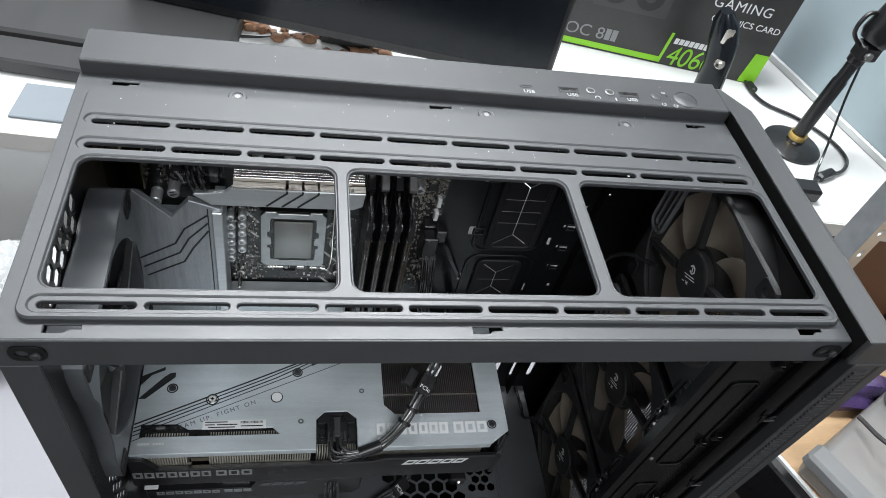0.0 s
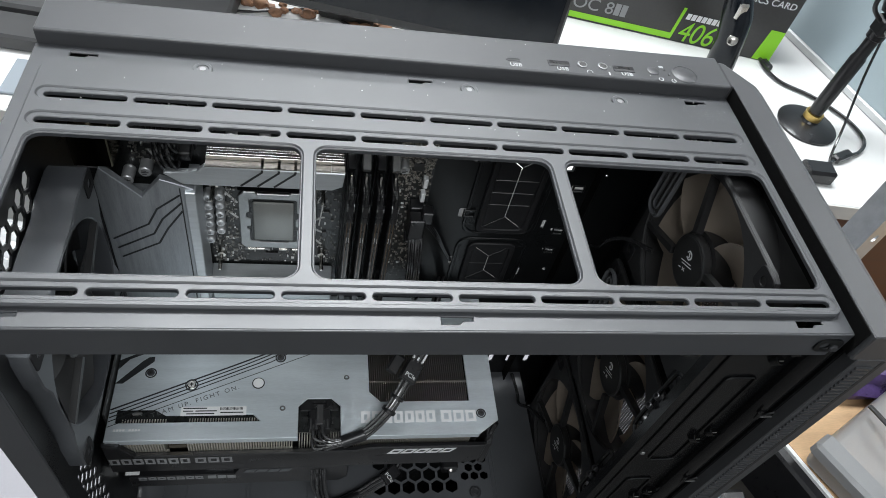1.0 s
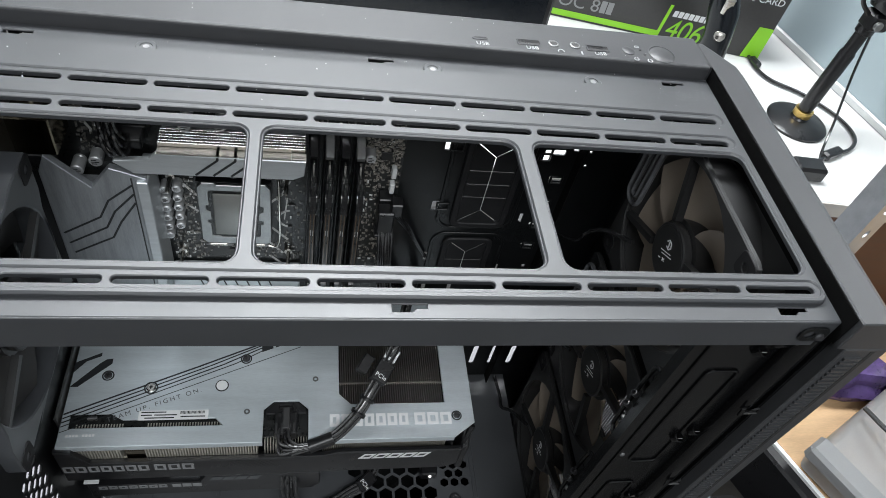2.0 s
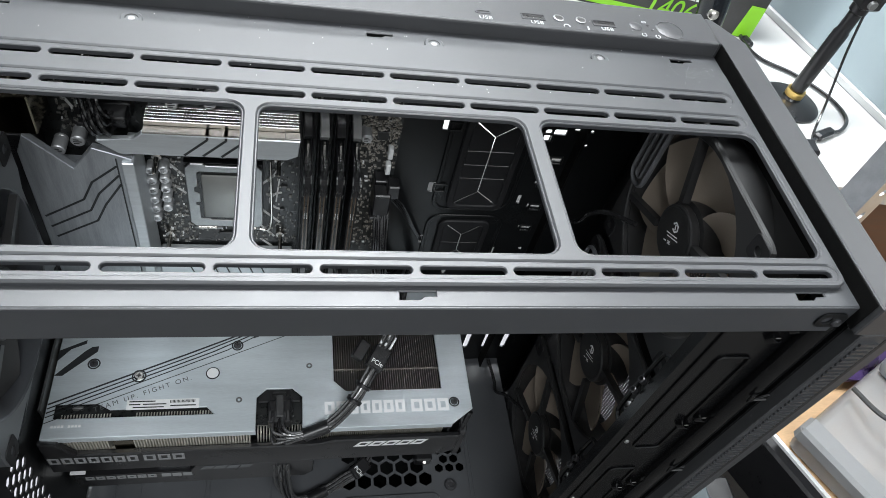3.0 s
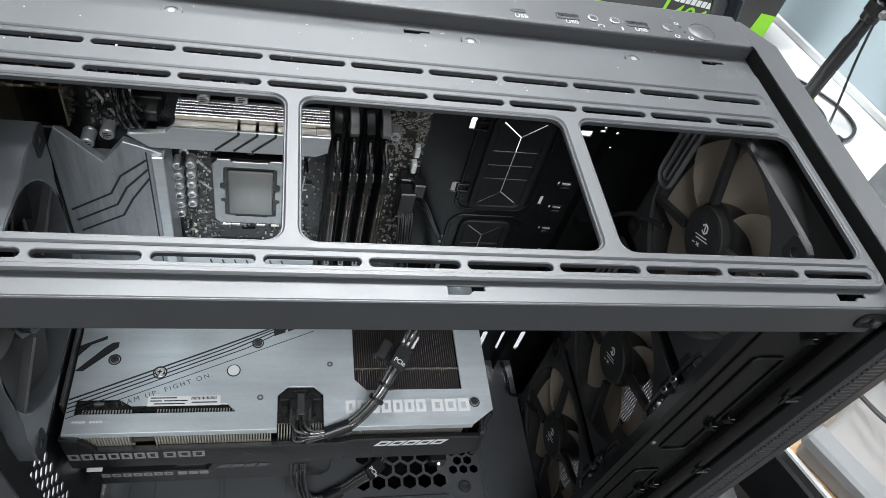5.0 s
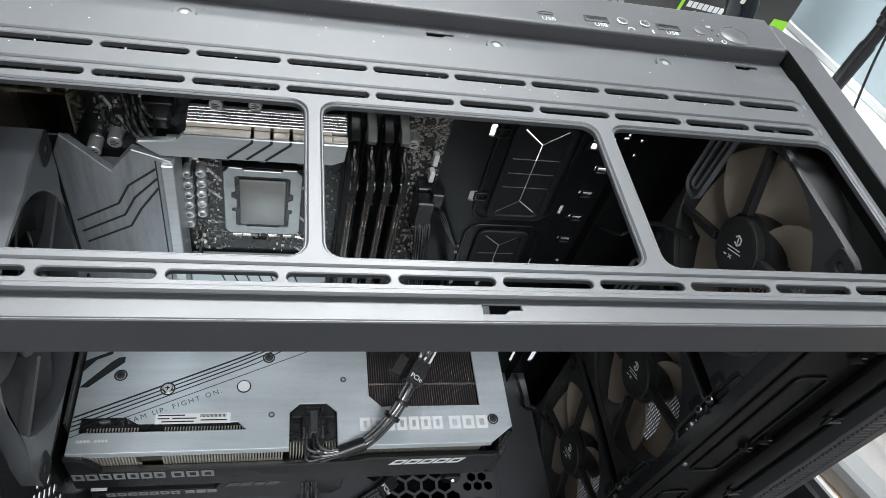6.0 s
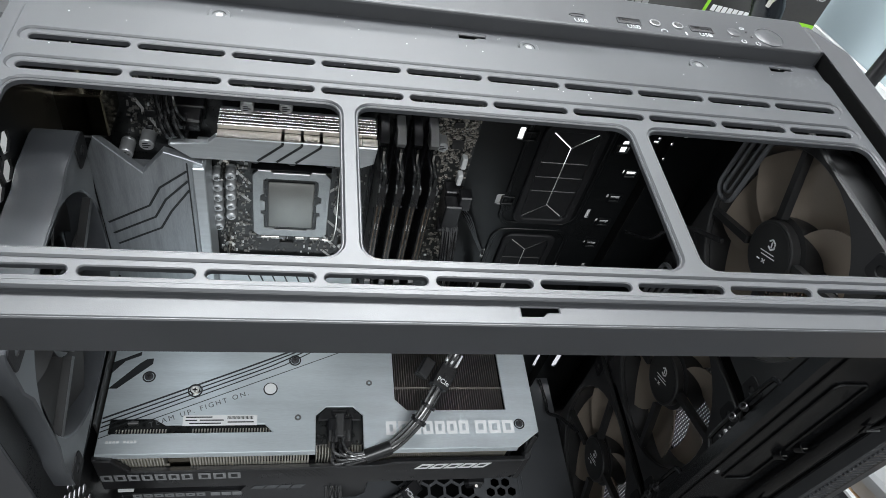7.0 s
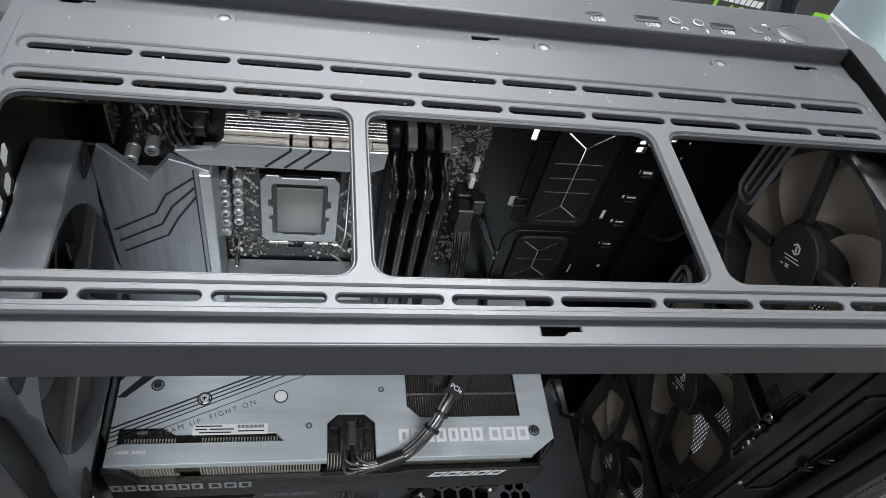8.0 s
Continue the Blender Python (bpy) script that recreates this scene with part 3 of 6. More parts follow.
for hx, hz in ((0.276, 0.358), (0.276, 0.300), (0.340, 0.353), (0.354, 0.332), (0.352, 0.308), (0.353, 0.283), (0.3525, 0.2585)):
    part("tie_loop", plate(rrect(hx - 0.004, hx + 0.006, hz - 0.004, hz + 0.004, 0.001), [rrect(hx - 0.0026, hx + 0.0046, hz - 0.0026, hz + 0.0026)], YT - 0.0022, YT - 0.0004, "y", 0.0003), STEEL_IN, case)
# fold coloured black so that its edge looks unlit
part("tray_fold", cube(0.3640, 0.3652, YT - 0.010, YT - 0.0001, 0.052, 0.428), GAPSHADE, case)

# power supply shroud
ZS = 0.052
hexes = honeycomb(0.2220, 0.302, 0.079, 0.180, 0.0135, 0.0022)
hexes += honeycomb(0.305, 0.334, 0.090, 0.136, 0.0095, 0.0022)
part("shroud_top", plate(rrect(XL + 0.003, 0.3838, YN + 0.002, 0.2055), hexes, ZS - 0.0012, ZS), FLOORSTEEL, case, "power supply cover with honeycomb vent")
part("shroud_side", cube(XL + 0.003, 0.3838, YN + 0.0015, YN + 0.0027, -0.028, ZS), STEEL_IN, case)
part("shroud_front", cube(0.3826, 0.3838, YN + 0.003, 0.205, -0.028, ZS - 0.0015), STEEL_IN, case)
for sx in (0.041, 0.060, 0.110, 0.1135, 0.163, 0.335, 0.3385):
    part("shroud_crease", cube(sx, sx + 0.0011, YN + 0.003, 0.2, ZS, ZS + 0.0008, 0.0003), FLOORSTEEL, case)
panel = part("shroud_panel", plate(rrect(0.222, 0.307, 0.018, 0.073, 0.006), [rrect(0.228, 0.301, 0.024, 0.067, 0.004)], ZS, ZS + 0.0022, bev=0.0008), FLOORSTEEL, case)
flaps = bmesh.new()
strokes(flaps, [(0.242, 0.028, 0.242, 0.064), (0.256, 0.028, 0.256, 0.064), (0.271, 0.028, 0.271, 0.064), (0.286, 0.028, 0.286, 0.064), (0.228, 0.066, 0.242, 0.052), (0.301, 0.066, 0.286, 0.052), (0.242, 0.052, 0.286, 0.052)], 0.0009, at(0, 0, ZS), 0.0006)
part("panel_ridges", flaps, STEEL_IN, panel, smooth=False)
part("thumb_screw", lathe(bmesh.new(), (0.318, 0.079, ZS), (0, 0, 1), [(0, 0.0055), (0.001, 0.0055), (0.0022, 0.0048), (0.0025, 0.003), (0.0016, 0.0022), (0.0016, 0)], 20), DARKSCREW, case)
part("stand_clamp", cube(0.287, 0.302, 0.098, 0.108, ZS + 0.0002, ZS + 0.012, 0.0012), PLASTIC, case, "small black bracket with bright stud")
part("clamp_stud", disc((0.295, 0.0978, ZS + 0.008), (0, -0.5, 0.8), 0.0014, 0.0016, seg=10), CHROME, case)

# front fan wall and side channel
fan_c = [(0.386, 0.1010, 0.3765), (0.386, 0.1010, 0.2400), (0.386, 0.1010, 0.1035)]
wall_holes = [circle(y, z, 0.0585, 36) for x, y, z in fan_c]
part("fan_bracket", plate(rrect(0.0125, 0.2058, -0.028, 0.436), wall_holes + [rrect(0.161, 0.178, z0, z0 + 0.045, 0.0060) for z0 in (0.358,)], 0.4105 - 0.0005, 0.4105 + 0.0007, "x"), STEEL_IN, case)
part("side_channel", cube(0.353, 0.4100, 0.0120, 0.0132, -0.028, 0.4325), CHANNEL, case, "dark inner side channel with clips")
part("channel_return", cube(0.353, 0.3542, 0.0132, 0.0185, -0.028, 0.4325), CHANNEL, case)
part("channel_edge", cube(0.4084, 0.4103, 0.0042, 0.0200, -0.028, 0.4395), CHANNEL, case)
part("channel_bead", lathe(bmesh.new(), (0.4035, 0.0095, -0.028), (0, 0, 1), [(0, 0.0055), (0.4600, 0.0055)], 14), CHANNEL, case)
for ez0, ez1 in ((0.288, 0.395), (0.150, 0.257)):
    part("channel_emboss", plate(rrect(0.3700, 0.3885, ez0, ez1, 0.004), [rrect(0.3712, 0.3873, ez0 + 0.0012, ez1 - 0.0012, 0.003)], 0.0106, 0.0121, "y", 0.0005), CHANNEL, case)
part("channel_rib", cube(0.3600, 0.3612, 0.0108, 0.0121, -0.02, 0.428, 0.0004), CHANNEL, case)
for cz in (0.410, 0.318, 0.222, 0.130):
    for dx, dz in ((0.0, 0.0), (0.0065, 0.0085)):
        scoop = lathe(bmesh.new(), (0.3860 + dx, 0.0119, cz + dz), (0.30, -0.35, 0.88), [(0, 0.0012), (0.0012, 0.0026), (0.0060, 0.0030), (0.0062, 0.0024), (0.0025, 0.0014), (0.0025, 0)], 14)
        clip = part("channel_clip", scoop, CHANNEL, case, "half round sprung clip")
        part("clip_edge", cube(0.3862 + dx, 0.3892 + dx, 0.0086, 0.0090, cz + dz + 0.0052, cz + dz + 0.0060, 0.0002), CHROME, clip)
for hx, hz in ((0.3990, 0.3640), (0.3990, 0.2700), (0.3990, 0.1760)):
    hook = part("channel_hook", plate([(hx, hz), (hx + 0.009, hz + 0.004), (hx + 0.009, hz + 0.0075), (hx + 0.002, hz + 0.0035), (hx + 0.001, hz + 0.008), (hx - 0.001, hz + 0.007)], [], 0.0020, 0.0032, "y", 0.0002), CHANNEL, case, "bent catch for the side panel")
    part("hook_edge", cube(hx + 0.002, hx + 0.009, 0.0016, 0.0020, hz + 0.0028, hz + 0.0036), SCREW, hook)
for rz in (0.2970, 0.2030, 0.1100):
    part("channel_rivet", lathe(bmesh.new(), (0.3640, 0.0120, rz), (0, -1, 0), [(0, 0.0016), (0.0006, 0.0014), (0.0010, 0.0006), (0.0010, 0)], 12), SCREW, case)
# bent bridges on the return, with two round clips in each
for z0 in (0.313, 0.210, 0.107):
    loop = part("bracket_loop", tube(bmesh.new(), [(0.3540, 0.0182, z0), (0.3540, 0.0215, z0 + 0.002), (0.3540, 0.0235, z0 + 0.007), (0.3540, 0.0240, z0 + 0.035), (0.3540, 0.0235, z0 + 0.062), (0.3540, 0.0215, z0 + 0.067), (0.3540, 0.0182, z0 + 0.069)], 0.0013, 8, 5), CHANNEL, case, "bent steel bridge on the channel edge")
    for k in range(2):
        ring = lathe(bmesh.new(), (0.3520, 0.0205, z0 + 0.030 + k * 0.011), (-0.7, 0.2, 0.7), [(0, 0.0018), (0.0030, 0.0020), (0.0032, 0.0015), (0.0010, 0.0012), (0.0010, 0)], 14)
        part("bracket_clip", ring, PLASTIC, loop)
    for k in range(3):
        part("bracket_hook", cube(0.3525, 0.3545, 0.0182, 0.0200 + 0.0006 * (k % 2), z0 + 0.012 + k * 0.005, z0 + 0.014 + k * 0.005, 0.0003), SCREW if k == 1 else CHANNEL, loop)
# brown reflection of wood painted as colour, on an added wall with streaks
BROWNSHEEN = material("brown_reflection_tint", (0.085, 0.062, 0.043), 0.24, 0.0, 0.35, 30, 0.02, 500, streak=(10, 10, 1), spec=0.7)
sheen_wall = part("front_duct", cube(0.3975, 0.4094, 0.0285, 0.0297, 0.050, 0.4280, 0.0003), BROWNSHEEN, case, "added wall with brown wood reflection painted in, beside the fans")
for rx, rw in ((0.3990, 0.0010), (0.4022, 0.0006), (0.4050, 0.0014)):
    part("duct_rib", cube(rx, rx + rw, 0.0276, 0.0286, 0.052, 0.4270, 0.0003), BROWNSHEEN, sheen_wall)
# cable slot frame beside the top fan
for z0 in (0.3690, 0.2350):
    part("cable_slot_frame", plate(rrect(0.1400, 0.1590, z0, z0 + 0.066, 0.0092, 6), [rrect(0.1425, 0.1565, z0 + 0.0025, z0 + 0.0635, 0.0069, 6)], 0.3795, 0.3830, "x", 0.0011), FANGREY, case, "raised oval cable slot rim")
    part("cable_slot_rim", plate(rrect(0.1455, 0.1535, z0 + 0.0055, z0 + 0.0605, 0.0038, 6), [rrect(0.1473, 0.1517, z0 + 0.0073, z0 + 0.0587, 0.0021, 6)], 0.3800, 0.3830, "x", 0.0008), FANGREY, case)


# ---- fans ----
def case_fan(solid, tint, vane=BLADE):
    f = thing("case_fan", (0, 0, 0), "black square case fan with smoky blades and round hub sticker", "fan", "case fans")
    dip = 0.0566 if solid else 0.0598
    quarter = [(-0.022, -dip), (-0.033, -0.0600), (-0.054, -0.0600), (-0.0585, -0.0585), (-0.0600, -0.054), (-0.0600, -0.033), (-dip, -0.022)]
    sq = []
    for k in range(4):
        ca, sa = (1, 0, -1, 0)[k], (0, -1, 0, 1)[k]
        sq += [(u * ca - v * sa, u * sa + v * ca) for u, v in quarter]
    bore = circle(0, 0, 0.0555 if solid else 0.0565, 40)
    if solid:
        part("fan_frame", plate(sq, [bore], 0.0, 0.025, "x", 0.0009), tint, f)
    else:
        part("fan_frame", merge(plate(sq, [bore], 0.0, 0.0036, "x", 0.0008), plate(sq, [bore], 0.0214, 0.025, "x", 0.0008),
                                plate(circle(0, 0, 0.0578, 40), [circle(0, 0, 0.0567, 40)], 0.0035, 0.0215, "x")), tint, f)
    for sy in (-1, 1):
        for sz in (-1, 1):
            part("corner_pad", plate(rrect(sy * 0.0525 - 0.0068, sy * 0.0525 + 0.0068, sz * 0.0525 - 0.0068, sz * 0.0525 + 0.0068, 0.003), [circle(sy * 0.0525, sz * 0.0525, 0.0024, 12)], -0.0008, 0.0002, "x", 0.0003), RUBBER, f)
    hub = part("hub", lathe(bmesh.new(), (0.0012, 0, 0), (1, 0, 0), [(0, 0.0172), (0.0008, 0.0180), (0.0050, 0.0180), (0.0056, 0.0174), (0.0062, 0.0205), (0.021, 0.0205), (0.0225, 0.018), (0.0225, 0)], 36), FANBLACK, f)
    st = part("hub_sticker", disc((0.0013, 0, 0), (-1, 0, 0), 0.0160, 0.0003, seg=36), INK, hub, "matte black round sticker")
    M = Matrix.Translation((0.0008, 0, 0)) @ Matrix(((0, 0, -1, 0), (-1, 0, 0, 0), (0, 1, 0, 0), (0, 0, 0, 1))) @ pose(0, 0, 0, 0, 0, 28) @ Matrix.Diagonal((0.62, 0.62, 1, 1))
    mark = bmesh.new()
    for k in range(6):
        a0, a1 = radians(60 * k + 30), radians(60 * k + 90)
        if k != 2:
            strokes(mark, [(0.0045 * math.cos(a0) + 0.002, 0.0045 * math.sin(a0) + 0.0085, 0.0045 * math.cos(a1) + 0.002, 0.0045 * math.sin(a1) + 0.0085)], 0.0015, M, 0.0002)
    strokes(mark, [(0.002, 0.006, 0.002, 0.011)], 0.0014, M, 0.0002)
    strokes(mark, [(-0.010, 0.0005, 0.008, 0.0005), (-0.008, -0.0025, 0.010, -0.0025)], 0.0009, M, 0.0002)
    strokes(mark, [(-0.012, -0.008, -0.008, -0.008), (-0.005, -0.0065, -0.001, -0.0095), (-0.005, -0.0095, -0.001, -0.0065)], 0.0010, M, 0.0002)
    part("sticker_print", mark, WHITEINK, st, "plain white marks on the sticker", smooth=False)
    for k in range(4):
        a = radians(62 + 90 * k)
        d, n = Vector((0, math.cos(a), math.sin(a))), Vector((0, -math.sin(a), math.cos(a)))
        s = bmesh.new()
        pts = [d * 0.020 + n * 0.0022, d * 0.020 - n * 0.0022, d * 0.0578 - n * 0.0016 + n * 0.004, d * 0.0578 + n * 0.0022 + n * 0.004]
        lo = [s.verts.new(p + Vector((0.0006, 0, 0))) for p in pts]
        hi = [s.verts.new(p + Vector((0.0052, 0, 0))) for p in pts]
        s.faces.new(lo)
        s.faces.new(hi[::-1])
        for i in range(4):
            s.faces.new((lo[i], lo[(i + 1) % 4], hi[(i + 1) % 4], hi[i]))
        part("strut", s, FANBLACK, f)
    base = None
    for k in range(7):
        if base is None:
            b = bmesh.new()
            grid = []
            nr, na = 7, 8
            for i in range(nr + 1):
                r = 0.0200 + (0.0550 - 0.0200) * i / nr
                span = radians(50 + 12 * i / nr)
                sweep = radians(22) * (i / nr) ** 1.5
                row = []
                for j in range(na + 1):
                    u = j / na
                    a = sweep + span * u
                    x = 0.0075 + 0.0125 * (u + 0.12 * math.sin(math.pi * u))
                    row.append((x, r * math.cos(a), r * math.sin(a)))
                grid.append(row)
            top = [[b.verts.new(p) for p in row] for row in grid]
            bot = [[b.verts.new((p[0] + 0.0013, p[1], p[2])) for p in row] for row in grid]
            for i in range(nr):
                for j in range(na):
                    b.faces.new((top[i][j], top[i][j + 1], top[i + 1][j + 1], top[i + 1][j]))
                    b.faces.new((bot[i][j], bot[i + 1][j], bot[i + 1][j + 1], bot[i][j + 1]))
            for j in range(na):
                b.faces.new((top[0][j], bot[0][j], bot[0][j + 1], top[0][j + 1]))
                b.faces.new((top[nr][j + 1], bot[nr][j + 1], bot[nr][j], top[nr][j]))
            for i in range(nr):
                b.faces.new((top[i + 1][0], bot[i + 1][0], bot[i][0], top[i][0]))
                b.faces.new((top[i][na], bot[i][na], bot[i + 1][na], top[i + 1][na]))
            base = part("blade", b, vane, f)
        else:
            q = new("blade", base.data)
            q.parent = f
            q.matrix_basis = pose(0, 0, 0, 360 / 7 * k, 0, 0)
    return f


fan = case_fan(False, FANBLACK)
FAN_SIZE = Matrix.Diagonal((1, 1.03, 1.03, 1))
fan.matrix_basis = pose(*fan_c[0]) @ FAN_SIZE
copy_thing(fan, pose(*fan_c[1]) @ FAN_SIZE)
copy_thing(fan, pose(*fan_c[2]) @ FAN_SIZE)
rear_fan = case_fan(True, FANSHEEN, GREYPL)
rear_fan.matrix_basis = pose(0.0405, 0.0770, 0.3420, 0, 0, 180) @ Matrix.Diagonal((0.80, 0.98, 1, 1))
tagged(rear_fan, "black rear exhaust fan beside the port block")

# ---- motherboard ----
YB = 0.1955
board = thing("motherboard", (0.135, YB, 0.07), "black motherboard with silver heatsinks and bare processor", "motherboard")
part("circuit_board", plate(rrect(0.010, 0.2405, 0.070, 0.394), [], YB, YB + 0.0016, "y"), PCB, board)
# processor and socket
SOCK_HOLE = [(0.1172, 0.2800), (0.1215, 0.2800), (0.1225, 0.2790), (0.1420, 0.2790), (0.1430, 0.2800), (0.1468, 0.2800), (0.1480, 0.2812), (0.1480, 0.2925), (0.1500, 0.2935), (0.1500, 0.2960), (0.1472, 0.2966), (0.1472, 0.3040), (0.1502, 0.3058),
             (0.1502, 0.3100), (0.1480, 0.3112), (0.1480, 0.3232), (0.1468, 0.3244), (0.1172, 0.3244), (0.1160, 0.3232), (0.1160, 0.3112), (0.1138, 0.3100), (0.1138, 0.3058), (0.1168, 0.3040), (0.1168, 0.2966), (0.1140, 0.2960), (0.1140, 0.2935), (0.1160, 0.2925), (0.1160, 0.2812)]
sock = part("socket_frame", plate([(0.1090, 0.2760), (0.1120, 0.2725), (0.1530, 0.2725), (0.1555, 0.2760), (0.1555, 0.3270), (0.1520, 0.3312), (0.1440, 0.3312), (0.1425, 0.3296), (0.1215, 0.3296), (0.1200, 0.3312), (0.1125, 0.3312), (0.1090, 0.3270)], [SOCK_HOLE], YB - 0.0085, YB - 0.0068, "y", 0.0004), FRAMEMETAL, board, "steel socket retention frame")
part("socket_base", cube(0.1085, 0.1555, YB - 0.0066, YB - 0.0002, 0.2735, 0.3305), PLASTIC, board)
chip = part("processor", cube(0.1125, 0.1505, YB - 0.0080, YB - 0.0066, 0.2800, 0.3245), PCB, sock)
part("heat_spreader", cube(0.1183, 0.1460, YB - 0.0098, YB - 0.0080, 0.2826, 0.3224, 0.0010, 2), NICKEL, sock, "bare nickel processor lid")
for hx in (0.1165, 0.1225, 0.1385, 0.1480):
    part("hinge_barrel", lathe(bmesh.new(), (hx - 0.003, YB - 0.0082, 0.2712), (1, 0, 0), [(0, 0.0009), (0.0004, 0.0013), (0.0056, 0.0013), (0.006, 0.0009)], 12), CHROME, sock)
part("load_lever", tube(bmesh.new(), [(0.1605, YB - 0.006, 0.334), (0.1610, YB - 0.007, 0.305), (0.1612, YB - 0.007, 0.280), (0.1590, YB - 0.008, 0.270), (0.1520, YB - 0.007, 0.2695)], 0.0009, 8), CHROME, sock)
for hx in (0.114, 0.126, 0.140, 0.150):
    part("frame_hinge", cube(hx - 0.0035, hx + 0.0035, YB - 0.0090, YB - 0.004, 0.2697, 0.2722, 0.0010, 2), FRAMEMETAL, sock)
for hx, hz in ((0.111, 0.337), (0.154, 0.337), (0.132, 0.337)):
    part("socket_screw", disc((hx, YB - 0.004, hz), (0, -1, 0), 0.0028, 0.003, 0.0008, 14), DARKSCREW, sock)
for sx, sz in ((0.0930, 0.331), (0.1655, 0.333), (0.0935, 0.257), (0.1670, 0.259)):
    part("standoff", lathe(bmesh.new(), (sx, YB, sz), (0, -1, 0), [(0, 0.0030), (0.004, 0.0030), (0.0045, 0.0014), (0.017, 0.0014), (0.018, 0.0008)], 12), CHROME, board, "bright cooler mounting stud")


def capacitor(x, z, r=0.0030, h=0.0085):
    c = part("capacitor", lathe(bmesh.new(), (x, YB, z), (0, -1, 0), [(0, r), (0.0012, r), (0.0017, r * 0.9), (0.0022, r), (h - 0.0006, r), (h, r * 0.86), (h, 0)], 16), CAN, board, "silver can capacitor")
    for dz in (-0.35, 0.0, 0.35):
        part("capacitor_print", cube(x - r * 0.55, x + r * (0.55 - abs(dz)), YB - h - 0.0001, YB - h, z + r * (dz - 0.10), z + r * (dz + 0.08)), INK, c)


for k in range(6):
    capacitor(0.0890 - k * 0.0002, 0.3225 - k * 0.0088)
    if k < 5:
        capacitor(0.0966 - k * 0.0002, 0.3240 - k * 0.0088)
for cx, cz in ((0.1079, 0.3822), (0.1280, 0.3838)):
    capacitor(cx, cz, 0.0036, 0.0150)
for cx, cz in ((0.0415, 0.3395), (0.0535, 0.3475)):
    capacitor(cx, cz, 0.0040, 0.011)
capacitor(0.2180, 0.3600, 0.0034, 0.010)

for mx_, mz_ in ((0.0480, 0.3755), (0.1755, 0.3790)):
    hole = part("mounting_hole", lathe(bmesh.new(), (mx_, YB, mz_), (0, -1, 0), [(0, 0.0042), (0.0004, 0.0042), (0.0005, 0.0036), (0.0002, 0.0034), (0.0012, 0.0030), (0.0016, 0.0018), (0.0008, 0.0012), (0.0008, 0)], 24), DARKSCREW, board)
for a, b, c, d in ((0.0992, 0.3217, 0.1073, 0.3109), (0.1002, 0.3026, 0.107, 0.2953), (0.1551, 0.307, 0.1629, 0.3154), (0.1542, 0.2823, 0.1665, 0.2685), (0.1525, 0.2666, 0.163, 0.2529), (0.1534, 0.2502, 0.1647, 0.2379), (0.0440, 0.3800, 0.0600, 0.3480)):
    part("board_stripe", strokes(bmesh.new(), [(a, b, c, d)], 0.0017, at(0, YB, 0, FRONT), 0.0002), STRIPE, board, "pale grey printed stripe", smooth=False)
for k in range(7):
    a0, a1 = radians(95 + k * 24), radians(95 + (k + 1) * 24)
    part("board_arc", strokes(bmesh.new(), [(0.1685 + 0.0085 * math.cos(a0), 0.2909 + 0.0085 * math.sin(a0), 0.1685 + 0.0085 * math.cos(a1), 0.2909 + 0.0085 * math.sin(a1))], 0.0017, at(0, YB, 0, FRONT), 0.0002), STRIPE, board, smooth=False)
for cx, cz, w, h in ((0.0525, 0.3760, 0.0075, 0.0070), (0.0560, 0.3620, 0.0065, 0.0050), (0.0540, 0.3520, 0.004, 0.004), (0.2000, 0.3870, 0.005, 0.004), (0.2120, 0.3865, 0.005, 0.004), (0.2240, 0.3860, 0.006, 0.005)):
    part("chip", cube(cx - w / 2, cx + w / 2, YB - 0.0016, YB - 0.0001, cz - h / 2, cz + h / 2, 0.0002), PLASTIC, board)

# heatsinks
vl = part("vrm_heatsink", plate([(0.0270, 0.2250), (0.0850, 0.2250), (0.0850, 0.3515), (0.0800, 0.3535), (0.0740, 0.3560), (0.0655, 0.3590), (0.0535, 0.3425), (0.0325, 0.3665), (0.0275, 0.3540)], [], 0.1680, 0.1730, "y", 0.0004), SILVER_V, board, "grey brushed heatsink cover with slanted grooves")
part("heatsink_core", cube(0.0300, 0.0790, 0.1732, YB - 0.003, 0.2280, 0.3300, 0.001), SILVER_V, vl)
part("heatsink_rail", cube(0.0795, 0.0862, 0.1655, 0.192, 0.2250, 0.3505, 0.0006), SILVER, vl, "light silver edge rail")
part("heatsink_line", cube(0.0765, 0.0772, 0.1673, 0.1681, 0.2250, 0.3520), DARKINK, vl)
for k in range(3):
    gl = bmesh.new()
    dz, dx = -0.0095 * k, 0.0022 * k
    strokes(gl, [(0.0300 + dx * 0.6, 0.3010 + dz, 0.0540 + dx, 0.3170 + dz), (0.0540 + dx, 0.3170 + dz, 0.0610 + dx, 0.3320 + dz), (0.0610 + dx, 0.3320 + dz, 0.0765, 0.3460 + dz + 0.002 * k)], 0.0013, at(0, 0.1679, 0, FRONT), 0.0002)
    part("heatsink_groove", gl, DARKINK, vl, "dark slanted groove", smooth=False)
vt = part("vrm_heatsink", plate([(0.0690, 0.3660), (0.0800, 0.3575), (0.1700, 0.3580), (0.1765, 0.3615), (0.1775, 0.3735), (0.0930, 0.3735), (0.0885, 0.3690), (0.0700, 0.3675)], [], 0.1660, 0.1700, "y", 0.0005), SILVER, board, "silver heatsink with ribbed top")
part("heatsink_core", plate([(0.0925, 0.3595), (0.1690, 0.3595), (0.1755, 0.3625), (0.1770, 0.3733), (0.0935, 0.3733)], [], 0.1702, YB - 0.003, "y", 0.0005), SILVER, vt)
part("heatsink_band", cube(0.0935, 0.1688, 0.1664, 0.1722, 0.3736, 0.3742), FINDK, vt, "darker bevelled band under the ribs")
